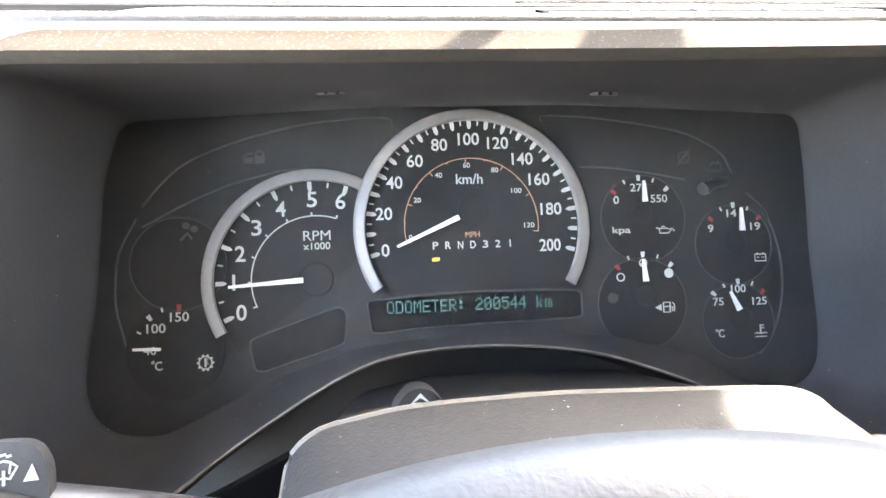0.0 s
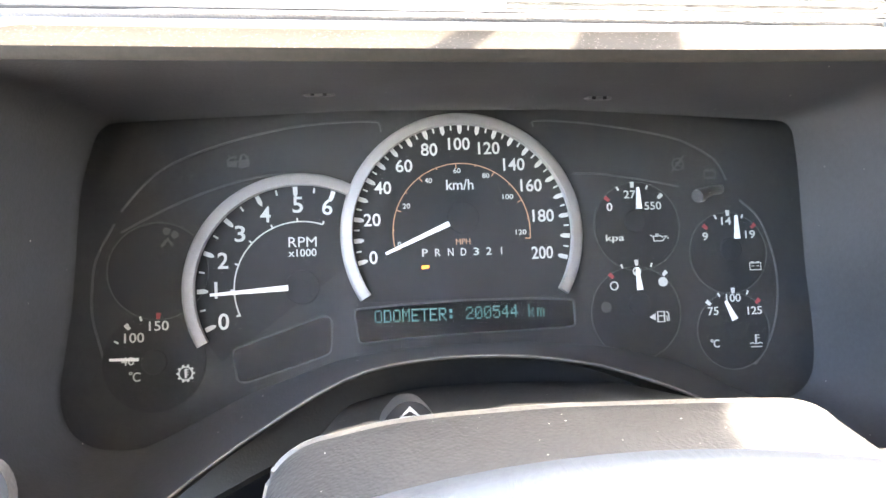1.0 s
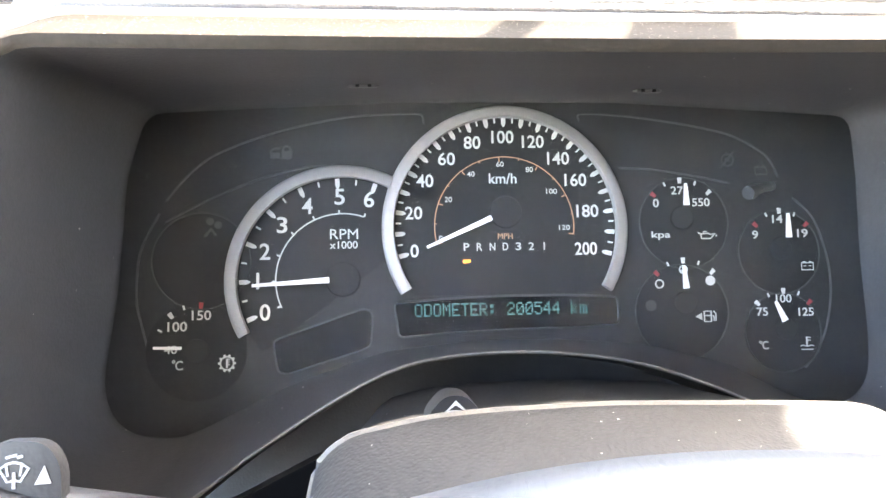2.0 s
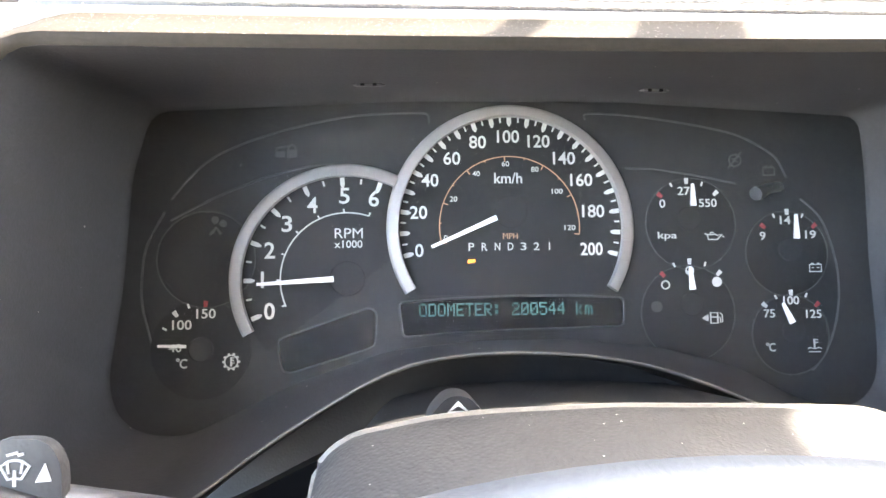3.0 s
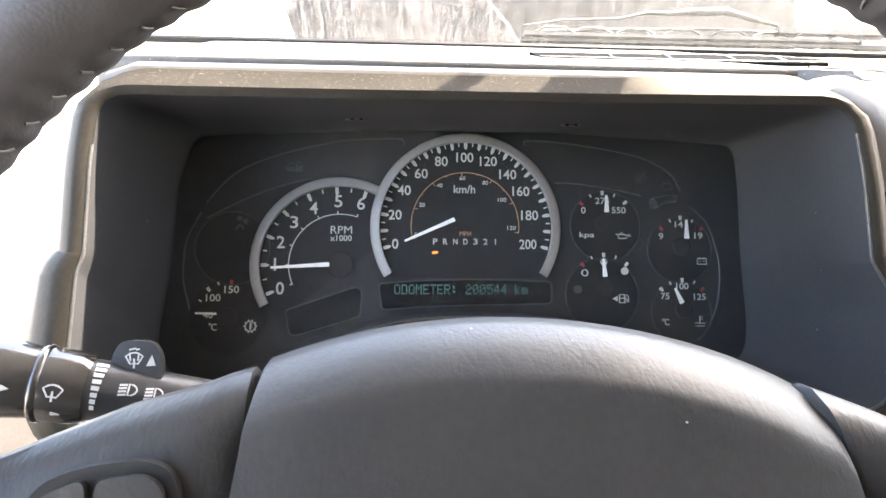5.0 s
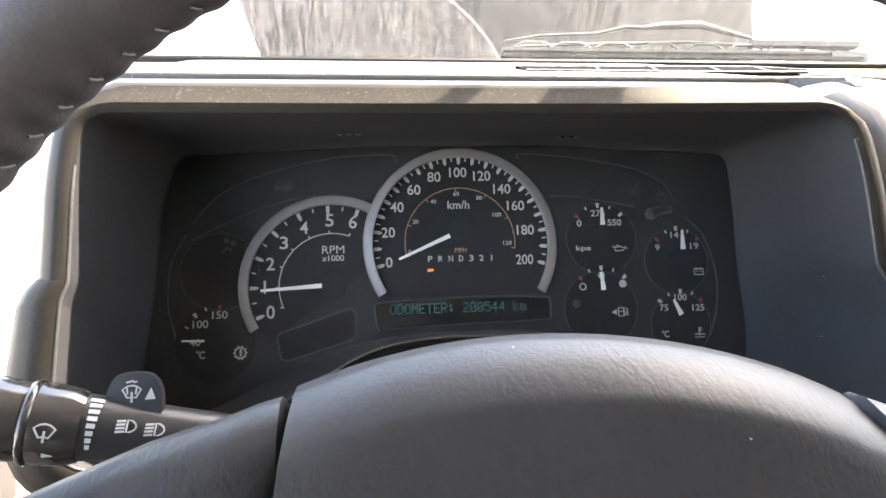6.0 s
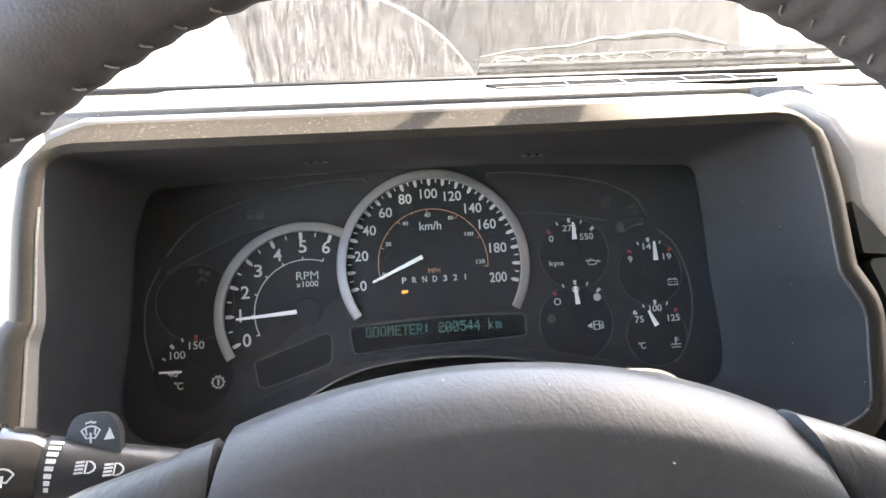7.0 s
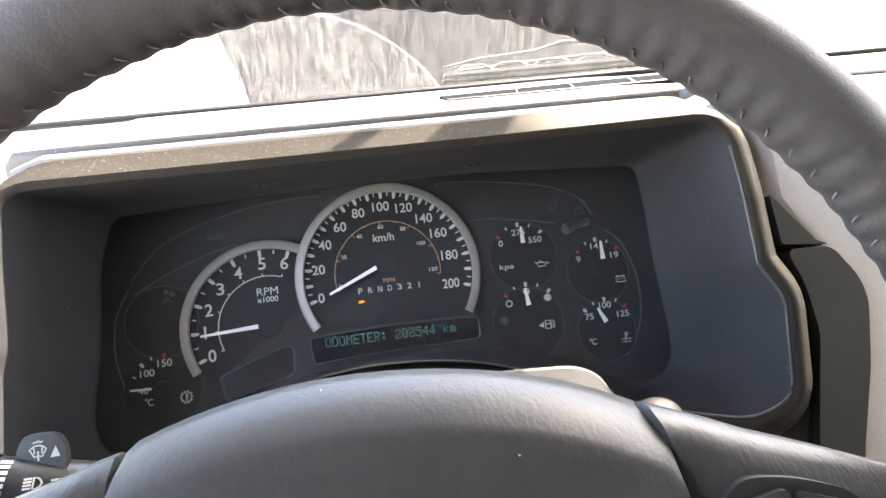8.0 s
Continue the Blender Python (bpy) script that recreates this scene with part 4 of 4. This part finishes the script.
lock = thing("gear_lever", "dark gear lever stub with rounded end behind the wheel", "gear lever", (0.105, -0.15, -0.10))
part("lever", tube([(0.088, -0.112, -0.108), (0.0960, -0.118, -0.1020), (0.1040, -0.124, -0.0985), (0.1100, -0.128, -0.0975)], [0.0050, 0.0056, 0.0062, 0.0066], 20), M_RUBBER, lock, smooth=60)
bm = tube([(0.1162 - 0.0108 * math.cos(math.pi * k / 12), -0.1300 - 0.0010 * k / 12, -0.0970 - 0.0025 * k / 12) for k in range(13)], [0.0016 + 0.0088 * math.sin(math.pi * k / 12) ** 0.8 for k in range(13)], 24)
part("lever_cap", bm, M_RUBBER, lock, "dark rounded cap", 60)

# ---- turn and wiper stalk ----
stalk = thing("turn_signal_stalk", "black turn and wiper stalk with white symbols and glossy rotary knob", "stalk", (-0.10, -0.17, -0.085))


def on_stalk(u):
    """Axis of the stalk: u from 0 at the column to 1 at its end."""
    return Vector((-0.085 - 0.160 * u, -0.158 - 0.030 * u, -0.0952 + 0.028 * u))


def turned(u0, u1, radii, n=26):
    a, b = on_stalk(u0), on_stalk(u1)
    d = (b - a).normalized()
    s = d.cross(Vector((0, 0, 1))).normalized()
    w = s.cross(d)
    rings = []
    for i, r in enumerate(radii):
        c = a.lerp(b, i / (len(radii) - 1))
        rings.append([c + r * (math.cos(2 * math.pi * k / n) * s + math.sin(2 * math.pi * k / n) * w) for k in range(n)])
    return loft(rings, caps=True)


part("body", turned(-0.12, 0.445, [0.0070, 0.0075, 0.0084, 0.0094, 0.0102, 0.0112]), M_STALK, stalk, smooth=50)
part("collar", turned(0.445, 0.548, [0.0118, 0.0130, 0.0133, 0.0135, 0.0136, 0.0128]), M_GLOSS, stalk, "glossy brown-black wiper collar", 50)
part("collar_ridge", turned(0.530, 0.551, [0.0130, 0.0140, 0.0143, 0.0142, 0.0134]), M_GLOSS, stalk, "glossy raised ridge of the collar", 50)
part("knob", turned(0.553, 0.90, [0.0128, 0.0140, 0.0142, 0.0142, 0.0140, 0.0136, 0.0120]), M_GLOSS, stalk, "glossy black light switch knob", 50)
bm = prism(rounded(mm((-149.2, -90), (-149.2, -72.2), (-145.7, -64.8), (-134.2, -65.0), (-130.5, -70.6), (-130.5, -90)), 0.004, 4), -0.1730, -0.1690)
tab = part("washer_tab", soften(bm, 0.0012), M_STALK, stalk, "black rear washer paddle")


def wiper_icon(bm, x, z, s, y):
    fan = [(x + s * a, z + s * b) for a, b in ((-1.0, 0.45), (-0.5, 0.8), (0, 0.9), (0.5, 0.8), (1.0, 0.45), (0.45, -0.45), (0, -0.35), (-0.45, -0.45))]
    stroke(bm, fan, 0.18 * s, y, closed=True)
    stroke(bm, [(x, z - 0.95 * s), (x, z + 0.2 * s)], 0.22 * s, y)


bm = bmesh.new()
wiper_icon(bm, -0.1405, -0.0722, 0.0031, -0.1730)
for k in (-1, 0, 1):
    stroke(bm, [(-0.1405 + 0.0012 * k - 0.0006, -0.0681 - 0.0003 * abs(k)), (-0.1405 + 0.0012 * k + 0.0006, -0.0678 - 0.0003 * abs(k))], 0.0006, -0.1730)
stroke(bm, mm((-141.8, -72.4), (-142.2, -69.6)), 0.0005, -0.1730)
stroke(bm, mm((-139.2, -72.4), (-138.8, -69.6)), 0.0005, -0.1730)
fill(bm, mm((-136.1, -74.4), (-132.6, -74.2), (-134.1, -70.3)), -0.1730)
part("symbol", bm, M_MARK, tab, "white washer symbol and arrow", 0)


def wrap(bm, u, turn, radius, draw):
    """Marks drawn flat, then laid on the barrel at u along it and turned about its axis."""
    tmp = bmesh.new()
    draw(tmp)
    c = on_stalk(u)
    d = (on_stalk(0) - on_stalk(1)).normalized()
    w = Vector((0, 0, 1))
    f = d.cross(w).normalized()
    w = f.cross(d)
    if f.y > 0:
        f = -f
    for v in tmp.verts:
        ang = radians(turn) + v.co.z / radius
        rr = radius - v.co.y
        v.co = c + d * v.co.x + rr * (math.cos(ang) * f + math.sin(ang) * w)
    me = bpy.data.meshes.new("mark")
    tmp.to_mesh(me)
    tmp.free()
    bm.from_mesh(me)
    bpy.data.meshes.remove(me)


def lamp_icon(bm):
    stroke(bm, mm((-0.4, -2.0), (-0.4, 2.0), (1.0, 1.8), (2.1, 1.0), (2.5, 0), (2.1, -1.0), (1.0, -1.8)), 0.0006, 0.0, closed=True)
    for z in (-1.8, -0.65, 0.5, 1.65):
        stroke(bm, mm((-3.7, z - 0.45), (-1.0, z)), 0.0007, 0.0)


def arrow_icon(s):
    def draw(bm):
        stroke(bm, [(s * x / 1000, z / 1000) for x, z in ((-3, 0), (-0.8, 1.8), (-0.8, 0.9), (2, 0.9), (2, -0.9), (-0.8, -0.9), (-0.8, -1.8))], 0.0005, 0.0, closed=True)
    return draw


def mark(name, u, turn, radius, draw, label=""):
    bm = bmesh.new()
    wrap(bm, u, turn, radius, draw)
    part(name, bm, M_MARK, stalk, label, 0)


mark("lamp_symbol", 0.356, 16, 0.0105, lamp_icon, "white lamp symbol")
mark("lamp_symbol", 0.302, 15, 0.0101, lamp_icon, "white lamp symbol")
mark("arrow_mark", 0.318, -26, 0.0104, arrow_icon(1), "white turn arrow")
mark("arrow_mark", 0.268, -26, 0.0100, arrow_icon(-1), "white turn arrow")
for k in range(8):
    mark("interval_bar", 0.424, 58 - 12 * k, 0.0113, lambda b, k=k: fill(b, mm((-2.1 + 0.2 * k, -0.75), (2.1 - 0.2 * k, -0.75), (2.1 - 0.2 * k, 0.75), (-2.1 + 0.2 * k, 0.75)), 0.0), "white interval bar")
mark("wiper_symbol", 0.500, -5, 0.0137, lambda b: wiper_icon(b, 0, 0, 0.0032, 0.0), "white wiper symbol")
mark("pointer_mark", 0.490, -38, 0.0137, lambda b: fill(b, mm((-1.6, -0.8), (1.6, 0), (-1.6, 0.8)), 0.0))
mark("pointer_mark", 0.602, -6, 0.0143, lambda b: fill(b, mm((-3, -1.0), (1.0, -1.0), (3.4, 0), (1.0, 1.0), (-3, 1.0)), 0.0))
mark("knob_bar", 0.66, -6, 0.0143, lambda b: fill(b, mm((-3, -0.9), (4, -0.9), (4, 0.9), (-3, 0.9)), 0.0))
mark("knob_bar", 0.628, 20, 0.0143, lambda b: fill(b, mm((-0.5, -2), (0.5, -2), (0.5, 2), (-0.5, 2)), 0.0))
bm = bmesh.new()
wrap(bm, 0.645, -36, 0.0142, lambda b: soften(prism(rounded(mm((-4.5, -2.2), (4.5, -2.2), (4.5, 2.2), (-4.5, 2.2)), 0.001, 2), -0.0022, 0.001), 0.0005))
part("knob_grip", bm, M_GLOSS, stalk, "glossy raised thumb grip")
mark("knob_circle", 0.685, 20, 0.0143, lambda b: stroke(b, disc_pts(0, 0, 0.0019, 14), 0.0007, 0.0, closed=True))

# ---- steering wheel ----
WC, WT = Vector((-0.0082, -0.2583, -0.1227)), -7.36
wheel = thing("steering_wheel", "black leather steering wheel with grey vinyl airbag pad", "steering wheel", tuple(WC))
TURNED = Matrix.Translation(WC) @ pose(0, 0, 0, -WT, 0, -0.7)
bm = bmesh.new()
rings = []
N = 960
for i in range(N):
    t = 2 * math.pi * i / N
    ring = []
    for k in range(14):
        p = 2 * math.pi * k / 14
        inner_side = max(0.0, -math.cos(p)) ** 3
        r = 0.0135 + 0.00042 * inner_side * math.cos(t * 120) + 0.00012 * math.sin(t * 37 + k)
        rho = 0.1777 + r * math.cos(p)
        ring.append(TURNED @ Vector((rho * math.cos(t), r * math.sin(p), rho * math.sin(t))))
    rings.append(ring)
rings.append(rings[0])
loft(rings, bm=bm)
bmesh.ops.remove_doubles(bm, verts=bm.verts, dist=1e-7)
rim = part("rim", bm, M_LEATHER, wheel, "black stitched leather rim", 60)
for i in range(120):
    t = 2 * math.pi * (i + 0.5) / 120
    pts = []
    for p, dt in ((2.88, 0.005), (3.00, 0.001), (3.12, -0.005)):
        r = 0.0134
        rho = 0.1777 + r * math.cos(-p)
        pts.append(TURNED @ Vector((rho * math.cos(t + dt), -r * math.sin(p), rho * math.sin(t + dt))))
    part("stitch", tube(pts, 0.00034, 5), M_THREAD, rim, "grey thread stitch")

SECTION = [(-0.222, -0.085), (-0.226, -0.070), (-0.235, -0.0595), (-0.245, -0.0560), (-0.254, -0.0580), (-0.2625, -0.0632), (-0.2690, -0.0690), (-0.2708, -0.0714), (-0.2716, -0.0760),
           (-0.275, -0.092), (-0.279, -0.112), (-0.282, -0.135), (-0.282, -0.16), (-0.276, -0.185), (-0.260, -0.20), (-0.232, -0.20), (-0.222, -0.14)]
rings = []
XS = [-0.0778, -0.0774, -0.0772] + [-0.077 + 0.00714 * i for i in range(22)] + [0.0755, 0.0768, 0.0774]
for i, x in enumerate(XS):
    dx = x + 0.009
    dz = -0.0004 - 0.0776 * x - 2.471 * x ** 2 + 0.796 * x ** 3 - 31.8 * x ** 4
    edge = min(i, len(XS) - 1 - i)
    tuck = {0: 0.006, 1: 0.002}.get(edge, 0.0)
    side = max(0.0, x) / 0.077
    lean = 0.37 * side  # the passenger side draws in towards the driver, and its top corner is rounded off
    rings.append([(x + (z + 0.0560) * -0.12 * dx / 0.07 - lean * max(0.0, -0.248 - y) - 0.13 * side ** 3 * min(0.03, max(0.0, z + 0.086)), y + tuck * (1 if y < -0.245 else -0.6), z + dz * min(1.0, max(0.0, (z + 0.15) / 0.07)) - (tuck if z > -0.1 else 0)) for y, z in SECTION])
part("hub_core", soften(box(-0.092, 0.084, -0.245, -0.205, -0.20, -0.084), 0.006), M_RUBBER, wheel, "dark hub between pad and spokes")
pad = part("airbag_pad", loft(rings, caps=True), M_PAD, wheel, "grey-brown vinyl airbag cover", 55)
bm = bmesh.new()
loft([[(-0.006 + r * math.cos(2 * math.pi * k / 40), y, -0.128 + r * 0.86 * math.sin(2 * math.pi * k / 40)) for k in range(40)] for r, y in ((0.0225, -0.2790), (0.0225, -0.2832), (0.0215, -0.2838), (0.0195, -0.2830), (0.0190, -0.2815), (0.001, -0.2815))], bm=bm)
badge = part("badge", bm, M_STALK, pad, "dark round badge recess")
part("badge_ring", tube([(-0.006 + 0.0165 * math.cos(radians(a)), -0.2826, -0.130 + 0.0140 * math.sin(radians(a))) for a in range(0, 360, 9)], 0.0016, 8, closed=True), M_CHROME, badge, "chrome ring")


def spoke_mesh(stations):
    """Wheel spoke lofted through (x, top, bottom, back, front, slant)."""
    rings = []
    for x, top, bot, back, front, slant in stations:
        m = (back + front) / 2
        h = top - bot
        rings.append([(x + slant * min(0.04, max(0.0, top - z)), y, z) for y, z in ((back, bot + 0.01), (back, top - 0.012), (back - 0.003, top - 0.004), (m + 0.002, top), (m - 0.004, top - 0.001), (front + 0.004, top - 0.0055), (front + 0.0012, top - 0.0105), (front, top - 0.017),
                                         (front - 0.001, top - 0.3 * h), (front - 0.001, bot + 0.3 * h), (front, bot + 0.012), (front + 0.004, bot + 0.003), (m, bot))])
    return loft(rings, caps=True)


left_spoke = part("spoke", spoke_mesh(((-0.0775, -0.0725, -0.178, -0.240, -0.254, 0), (-0.0802, -0.0686, -0.176, -0.238, -0.2645, 0), (-0.086, -0.0700, -0.172, -0.238, -0.267, 0), (-0.092, -0.0722, -0.170, -0.238, -0.268, 0), (-0.110, -0.0772, -0.160, -0.240, -0.269, 0), (-0.130, -0.0850, -0.152, -0.244, -0.268, 0),
                                       (-0.150, -0.0930, -0.147, -0.248, -0.268, 0), (-0.166, -0.0985, -0.146, -0.248, -0.268, 0), (-0.180, -0.103, -0.146, -0.249, -0.266, 0))), M_SPOKE, wheel, "grey vinyl spoke", 55)
right_spoke = part("spoke", spoke_mesh(((0.0615, -0.0800, -0.178, -0.240, -0.254, 0.22), (0.0650, -0.0752, -0.176, -0.238, -0.2612, 0.22), (0.0668, -0.0739, -0.174, -0.238, -0.2655, 0.21), (0.076, -0.0774, -0.171, -0.238, -0.2675, 0.16), (0.086, -0.0812, -0.170, -0.238, -0.268, 0.06), (0.094, -0.0848, -0.160, -0.240, -0.269, 0), (0.114, -0.0920, -0.152, -0.244, -0.268, 0),
                                        (0.134, -0.1000, -0.147, -0.248, -0.268, 0), (0.150, -0.1050, -0.146, -0.248, -0.268, 0), (0.164, -0.110, -0.146, -0.249, -0.266, 0))), M_SPOKE, wheel, "grey vinyl spoke", 55)
pod = part("switch_pod", soften(prism(rounded(mm((-130, -138), (-129, -102), (-124, -92.5), (-113, -88.6), (-99, -87.4), (-92.8, -91.5), (-92, -104), (-94, -138)), 0.006, 4), -0.2712, -0.262), 0.0012), M_RUBBER, left_spoke, "black switch recess")
for outline, label in ((((-127, -118), (-126.4, -103), (-122.6, -95), (-113.6, -91.4), (-112.4, -93), (-112.4, -118)), "dark grey voice button"), (((-110.4, -118), (-110.4, -91.6), (-100, -90.2), (-95.6, -93.2), (-95.2, -104), (-95.6, -118)), "dark grey source button")):
    b = part("button", soften(prism(rounded(mm(*outline), 0.0025, 3), -0.2735, -0.268), 0.0009), M_STALK, pod, label)
    bm = bmesh.new()
    if "source" in label:
        fill(bm, mm((-106.4, -98.6), (-100.6, -98.2), (-103.4, -95.4)), -0.2735)
        lettering(bm, "SOURCE", -0.1034, -0.1048, 0.0024, -0.2735, 0.0105, 0.01)
    else:
        for k in range(3):
            stroke(bm, mm((-119 + 0.2 * k, -101.4 - 2.0 * k), (-116.6, -100.6 - 2.0 * k)), 0.0010, -0.2735)
        stroke(bm, mm((-121.4, -107), (-119.6, -104), (-120.6, -101.6)), 0.0012, -0.2735)
    part("symbol", bm, M_PRINT, b, "white symbol", 0)
pod = part("switch_pod", soften(prism(rounded(mm((76, -140), (75, -106), (78, -98), (84, -94.2), (98, -96.2), (113, -101.6), (117.5, -110), (117, -140)), 0.006, 4), -0.2712, -0.262), 0.0012), M_RUBBER, right_spoke, "black switch recess")
for outline in (((79, -122), (78.6, -107), (81.4, -99.6), (93.4, -98), (94.4, -100), (94.4, -122)), ((96.4, -122), (96.4, -99), (110, -103.6), (114, -110.5), (113.6, -122))):
    part("button", soften(prism(rounded(mm(*outline), 0.0025, 3), -0.2735, -0.268), 0.0009), M_STALK, pod, "dark grey switch button")

# ---- dash details ----


def on_dash(x, y):
    for (y0, z0), (y1, z1) in zip(PROFILE[9:], PROFILE[10:]):
        if y0 <= y <= y1:
            return z0 + (z1 - z0) * (y - y0) / (y1 - y0)
    return 0.18


near_side = [(0.060, 0.049), (0.13, 0.047), (0.19, 0.046), (0.24, 0.048), (0.268, 0.052), (0.288, 0.056)]
far_side = [(0.056, 0.066), (0.13, 0.074), (0.19, 0.080), (0.24, 0.082), (0.264, 0.080), (0.290, 0.060)]
vent = part("defroster_vent", loft([[(x, y, on_dash(x, y) - 0.003) for x, y in near_side], [(x, y, on_dash(x, y) + 0.0006) for x, y in near_side],
                                    [(x, y, on_dash(x, y) + 0.0022) for x, y in far_side], [(x, y + 0.001, on_dash(x, y) - 0.003) for x, y in far_side]], closed=False), M_VOID, dashboard, "long defroster slot, its shaded opening painted as a black plate")
for x in (0.115, 0.16, 0.21, 0.25):
    part("divider", tube([(x, 0.047, on_dash(x, 0.047) + 0.0012), (x + 0.006, 0.078, on_dash(x, 0.078) + 0.0026)], 0.0007, 6), M_DASH, vent)
part("vent_lip", tube([(x, y + 0.0008, on_dash(x, y) + 0.0024) for x, y in far_side], 0.0007, 6), M_DASH, vent)
part("vent_lip", tube([(x, y - 0.001, on_dash(x, y) + 0.0003) for x, y in near_side], 0.0007, 6), M_DASH, vent)
part("cowl_seal", tube([(x, 0.172, 0.1895) for x in (-0.5, -0.2, 0.1, 0.4, 0.8, 1.2)], 0.0035, 8), M_RUBBER, dashboard, "black rubber seal along the foot of the windscreen")

# ---- outside ----
wiper = thing("windscreen_wiper", "pale dusty wiper arm and blade at rest below the windscreen", "wiper", (0.2, 0.24, 0.2))
M_WIPER = material("wiper grey", (0.065, 0.063, 0.055), 0.6, wear=0.3)
part("arm", tube([(0.085, 0.235, 0.238), (0.123, 0.234, 0.244), (0.184, 0.232, 0.2465), (0.215, 0.231, 0.2535), (0.235, 0.231, 0.2525), (0.259, 0.230, 0.255), (0.297, 0.230, 0.2565), (0.353, 0.231, 0.243)], [0.0010, 0.0013, 0.0014, 0.0018, 0.0024, 0.0040, 0.0040, 0.0020], 10), M_WIPER, wiper)
part("spring_bar", tube([(0.10, 0.233, 0.2315), (0.19, 0.231, 0.2345), (0.28, 0.230, 0.2370), (0.36, 0.231, 0.2345), (0.470, 0.235, 0.2330)], 0.0018, 6), M_WIPER, wiper)
part("blade", soften(box(0.083, 0.474, 0.228, 0.238, 0.2255, 0.2290), 0.0012), M_WIPER, wiper)
part("rubber", box(0.080, 0.476, 0.224, 0.230, 0.2175, 0.2208), M_RUBBER, wiper)
part("end_clip", soften(box(0.440, 0.482, 0.225, 0.240, 0.2170, 0.2265), 0.003), M_WIPER, wiper, "pale end clip of the blade")
part("arm_shaft", soften(box(0.352, 0.476, 0.227, 0.237, 0.2335, 0.2400), 0.002), M_WIPER, wiper)
for x in (0.115, 0.155, 0.20, 0.25, 0.30, 0.345, 0.39, 0.43):
    part("bridge", tube([(x - 0.020, 0.230, 0.2295), (x - 0.010, 0.229, 0.2345), (x + 0.010, 0.229, 0.2345), (x + 0.020, 0.230, 0.2295)], 0.0012, 6), M_WIPER, wiper)
bm = bmesh.new()
rings = []
for z, y, x0, x1 in ((-0.10, 1.30, -0.24, 1.10), (0.10, 1.60, -0.315, 1.09), (0.40, 2.05, -0.475, 1.36), (0.75, 2.45, -0.62, 1.62), (0.78, 2.47, -0.62, 1.62), (0.70, 2.50, -0.58, 1.58), (0.0, 1.55, -0.25, 1.12)):
    rings.append([(x0 + (x1 - x0) * k / 10, y - 0.05 * (1 - (k / 5 - 1) ** 2), z) for k in range(11)])
loft(rings, closed=False, bm=bm)
world_single("engine_hood", bm, M_PAINT, "grey engine hood of the vehicle standing open", "engine hood", "", 40)

world_single("vehicle_front", soften(box(-0.24, 1.2, 0.30, 2.2, -LIFT + 0.001, -0.09), 0.03), M_PAINT, "grey front body of the vehicle under the open hood")

# two unseen pieces on the windscreen, added and shaped to cast the brow's shadow bands


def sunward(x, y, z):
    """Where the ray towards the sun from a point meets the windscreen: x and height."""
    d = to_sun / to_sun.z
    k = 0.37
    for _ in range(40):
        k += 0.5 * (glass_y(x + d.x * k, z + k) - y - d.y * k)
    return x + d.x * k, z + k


for name, x0, x1, label, category in (("slim_blocker", -0.0105, 0.0055, "unseen slim grey piece on the windscreen, added to cast a shadow band", "cable cover"), ("wide_blocker", 0.0415, 0.0835, "unseen wide grey piece on the windscreen, added to cast a shadow band", "mirror foot")):
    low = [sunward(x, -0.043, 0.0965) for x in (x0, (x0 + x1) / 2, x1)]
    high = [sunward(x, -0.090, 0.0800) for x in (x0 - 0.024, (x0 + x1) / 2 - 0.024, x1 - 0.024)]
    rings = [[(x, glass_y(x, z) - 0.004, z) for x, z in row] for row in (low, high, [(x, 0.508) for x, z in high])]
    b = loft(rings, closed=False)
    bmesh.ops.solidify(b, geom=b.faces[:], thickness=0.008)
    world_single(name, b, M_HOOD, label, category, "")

# unseen strip along the glass top, added to keep sun off the column
BLOCKER_X, BLOCKER_Z = sunward(0.064, -0.14, -0.01)[0], sunward(0.0, -0.098, 0.078)[1]
b = loft([[(x, glass_y(x, z) - 0.006, z) for x in (-0.33, -0.12, 0.10, BLOCKER_X)] for z in (BLOCKER_Z, (BLOCKER_Z + 0.508) / 2, 0.508)], closed=False)
bmesh.ops.solidify(b, geom=b.faces[:], thickness=0.008)
loft([[(x, 0.014, 0.497), (x, -0.075, 0.535), (x, -0.075, 0.547), (x, 0.010, 0.509)] for x in (-0.33, 0.0, BLOCKER_X)], caps=True, bm=b)
world_single("sun_blocker", b, M_LINER, "unseen pale strip at the top of the windscreen, added to shade the column", "sun visor", "")

# ---- seats behind ----
def seat(name, x, label):
    e = new(name)
    e.location = (x, -1.0, LIFT - 0.58)
    tagged(e, label, "car seat", "front seats")
    for nm, ring in (("cushion", [(-0.25, 0.28, 0.32), (0.25, 0.28, 0.32)]),):
        b = soften(box(-0.26, 0.26, -0.15, 0.38, 0.0, 0.34), 0.06, 4)
        o = new(nm, mesh_from(nm, b, M_SEAT, 50))
        o.parent = e
    b = soften(box(-0.25, 0.25, -0.10, 0.06, 0.0, 0.66), 0.055, 4)
    b.transform(Matrix.Translation((0, -0.16, 0.28)) @ pose(0, 0, 0, 18))
    o = new("backrest", mesh_from("backrest", b, M_SEAT, 50))
    o.parent = e
    b = soften(box(-0.13, 0.13, -0.05, 0.05, 0.0, 0.19), 0.04, 4)
    b.transform(Matrix.Translation((0, -0.40, 0.95)) @ pose(0, 0, 0, 10))
    o = new("headrest", mesh_from("headrest", b, M_SEAT, 50))
    o.parent = e
    return e


seat("driver_seat", 0.0, "beige leather driver seat behind the wheel")
seat("passenger_seat", 0.85, "beige leather passenger seat")
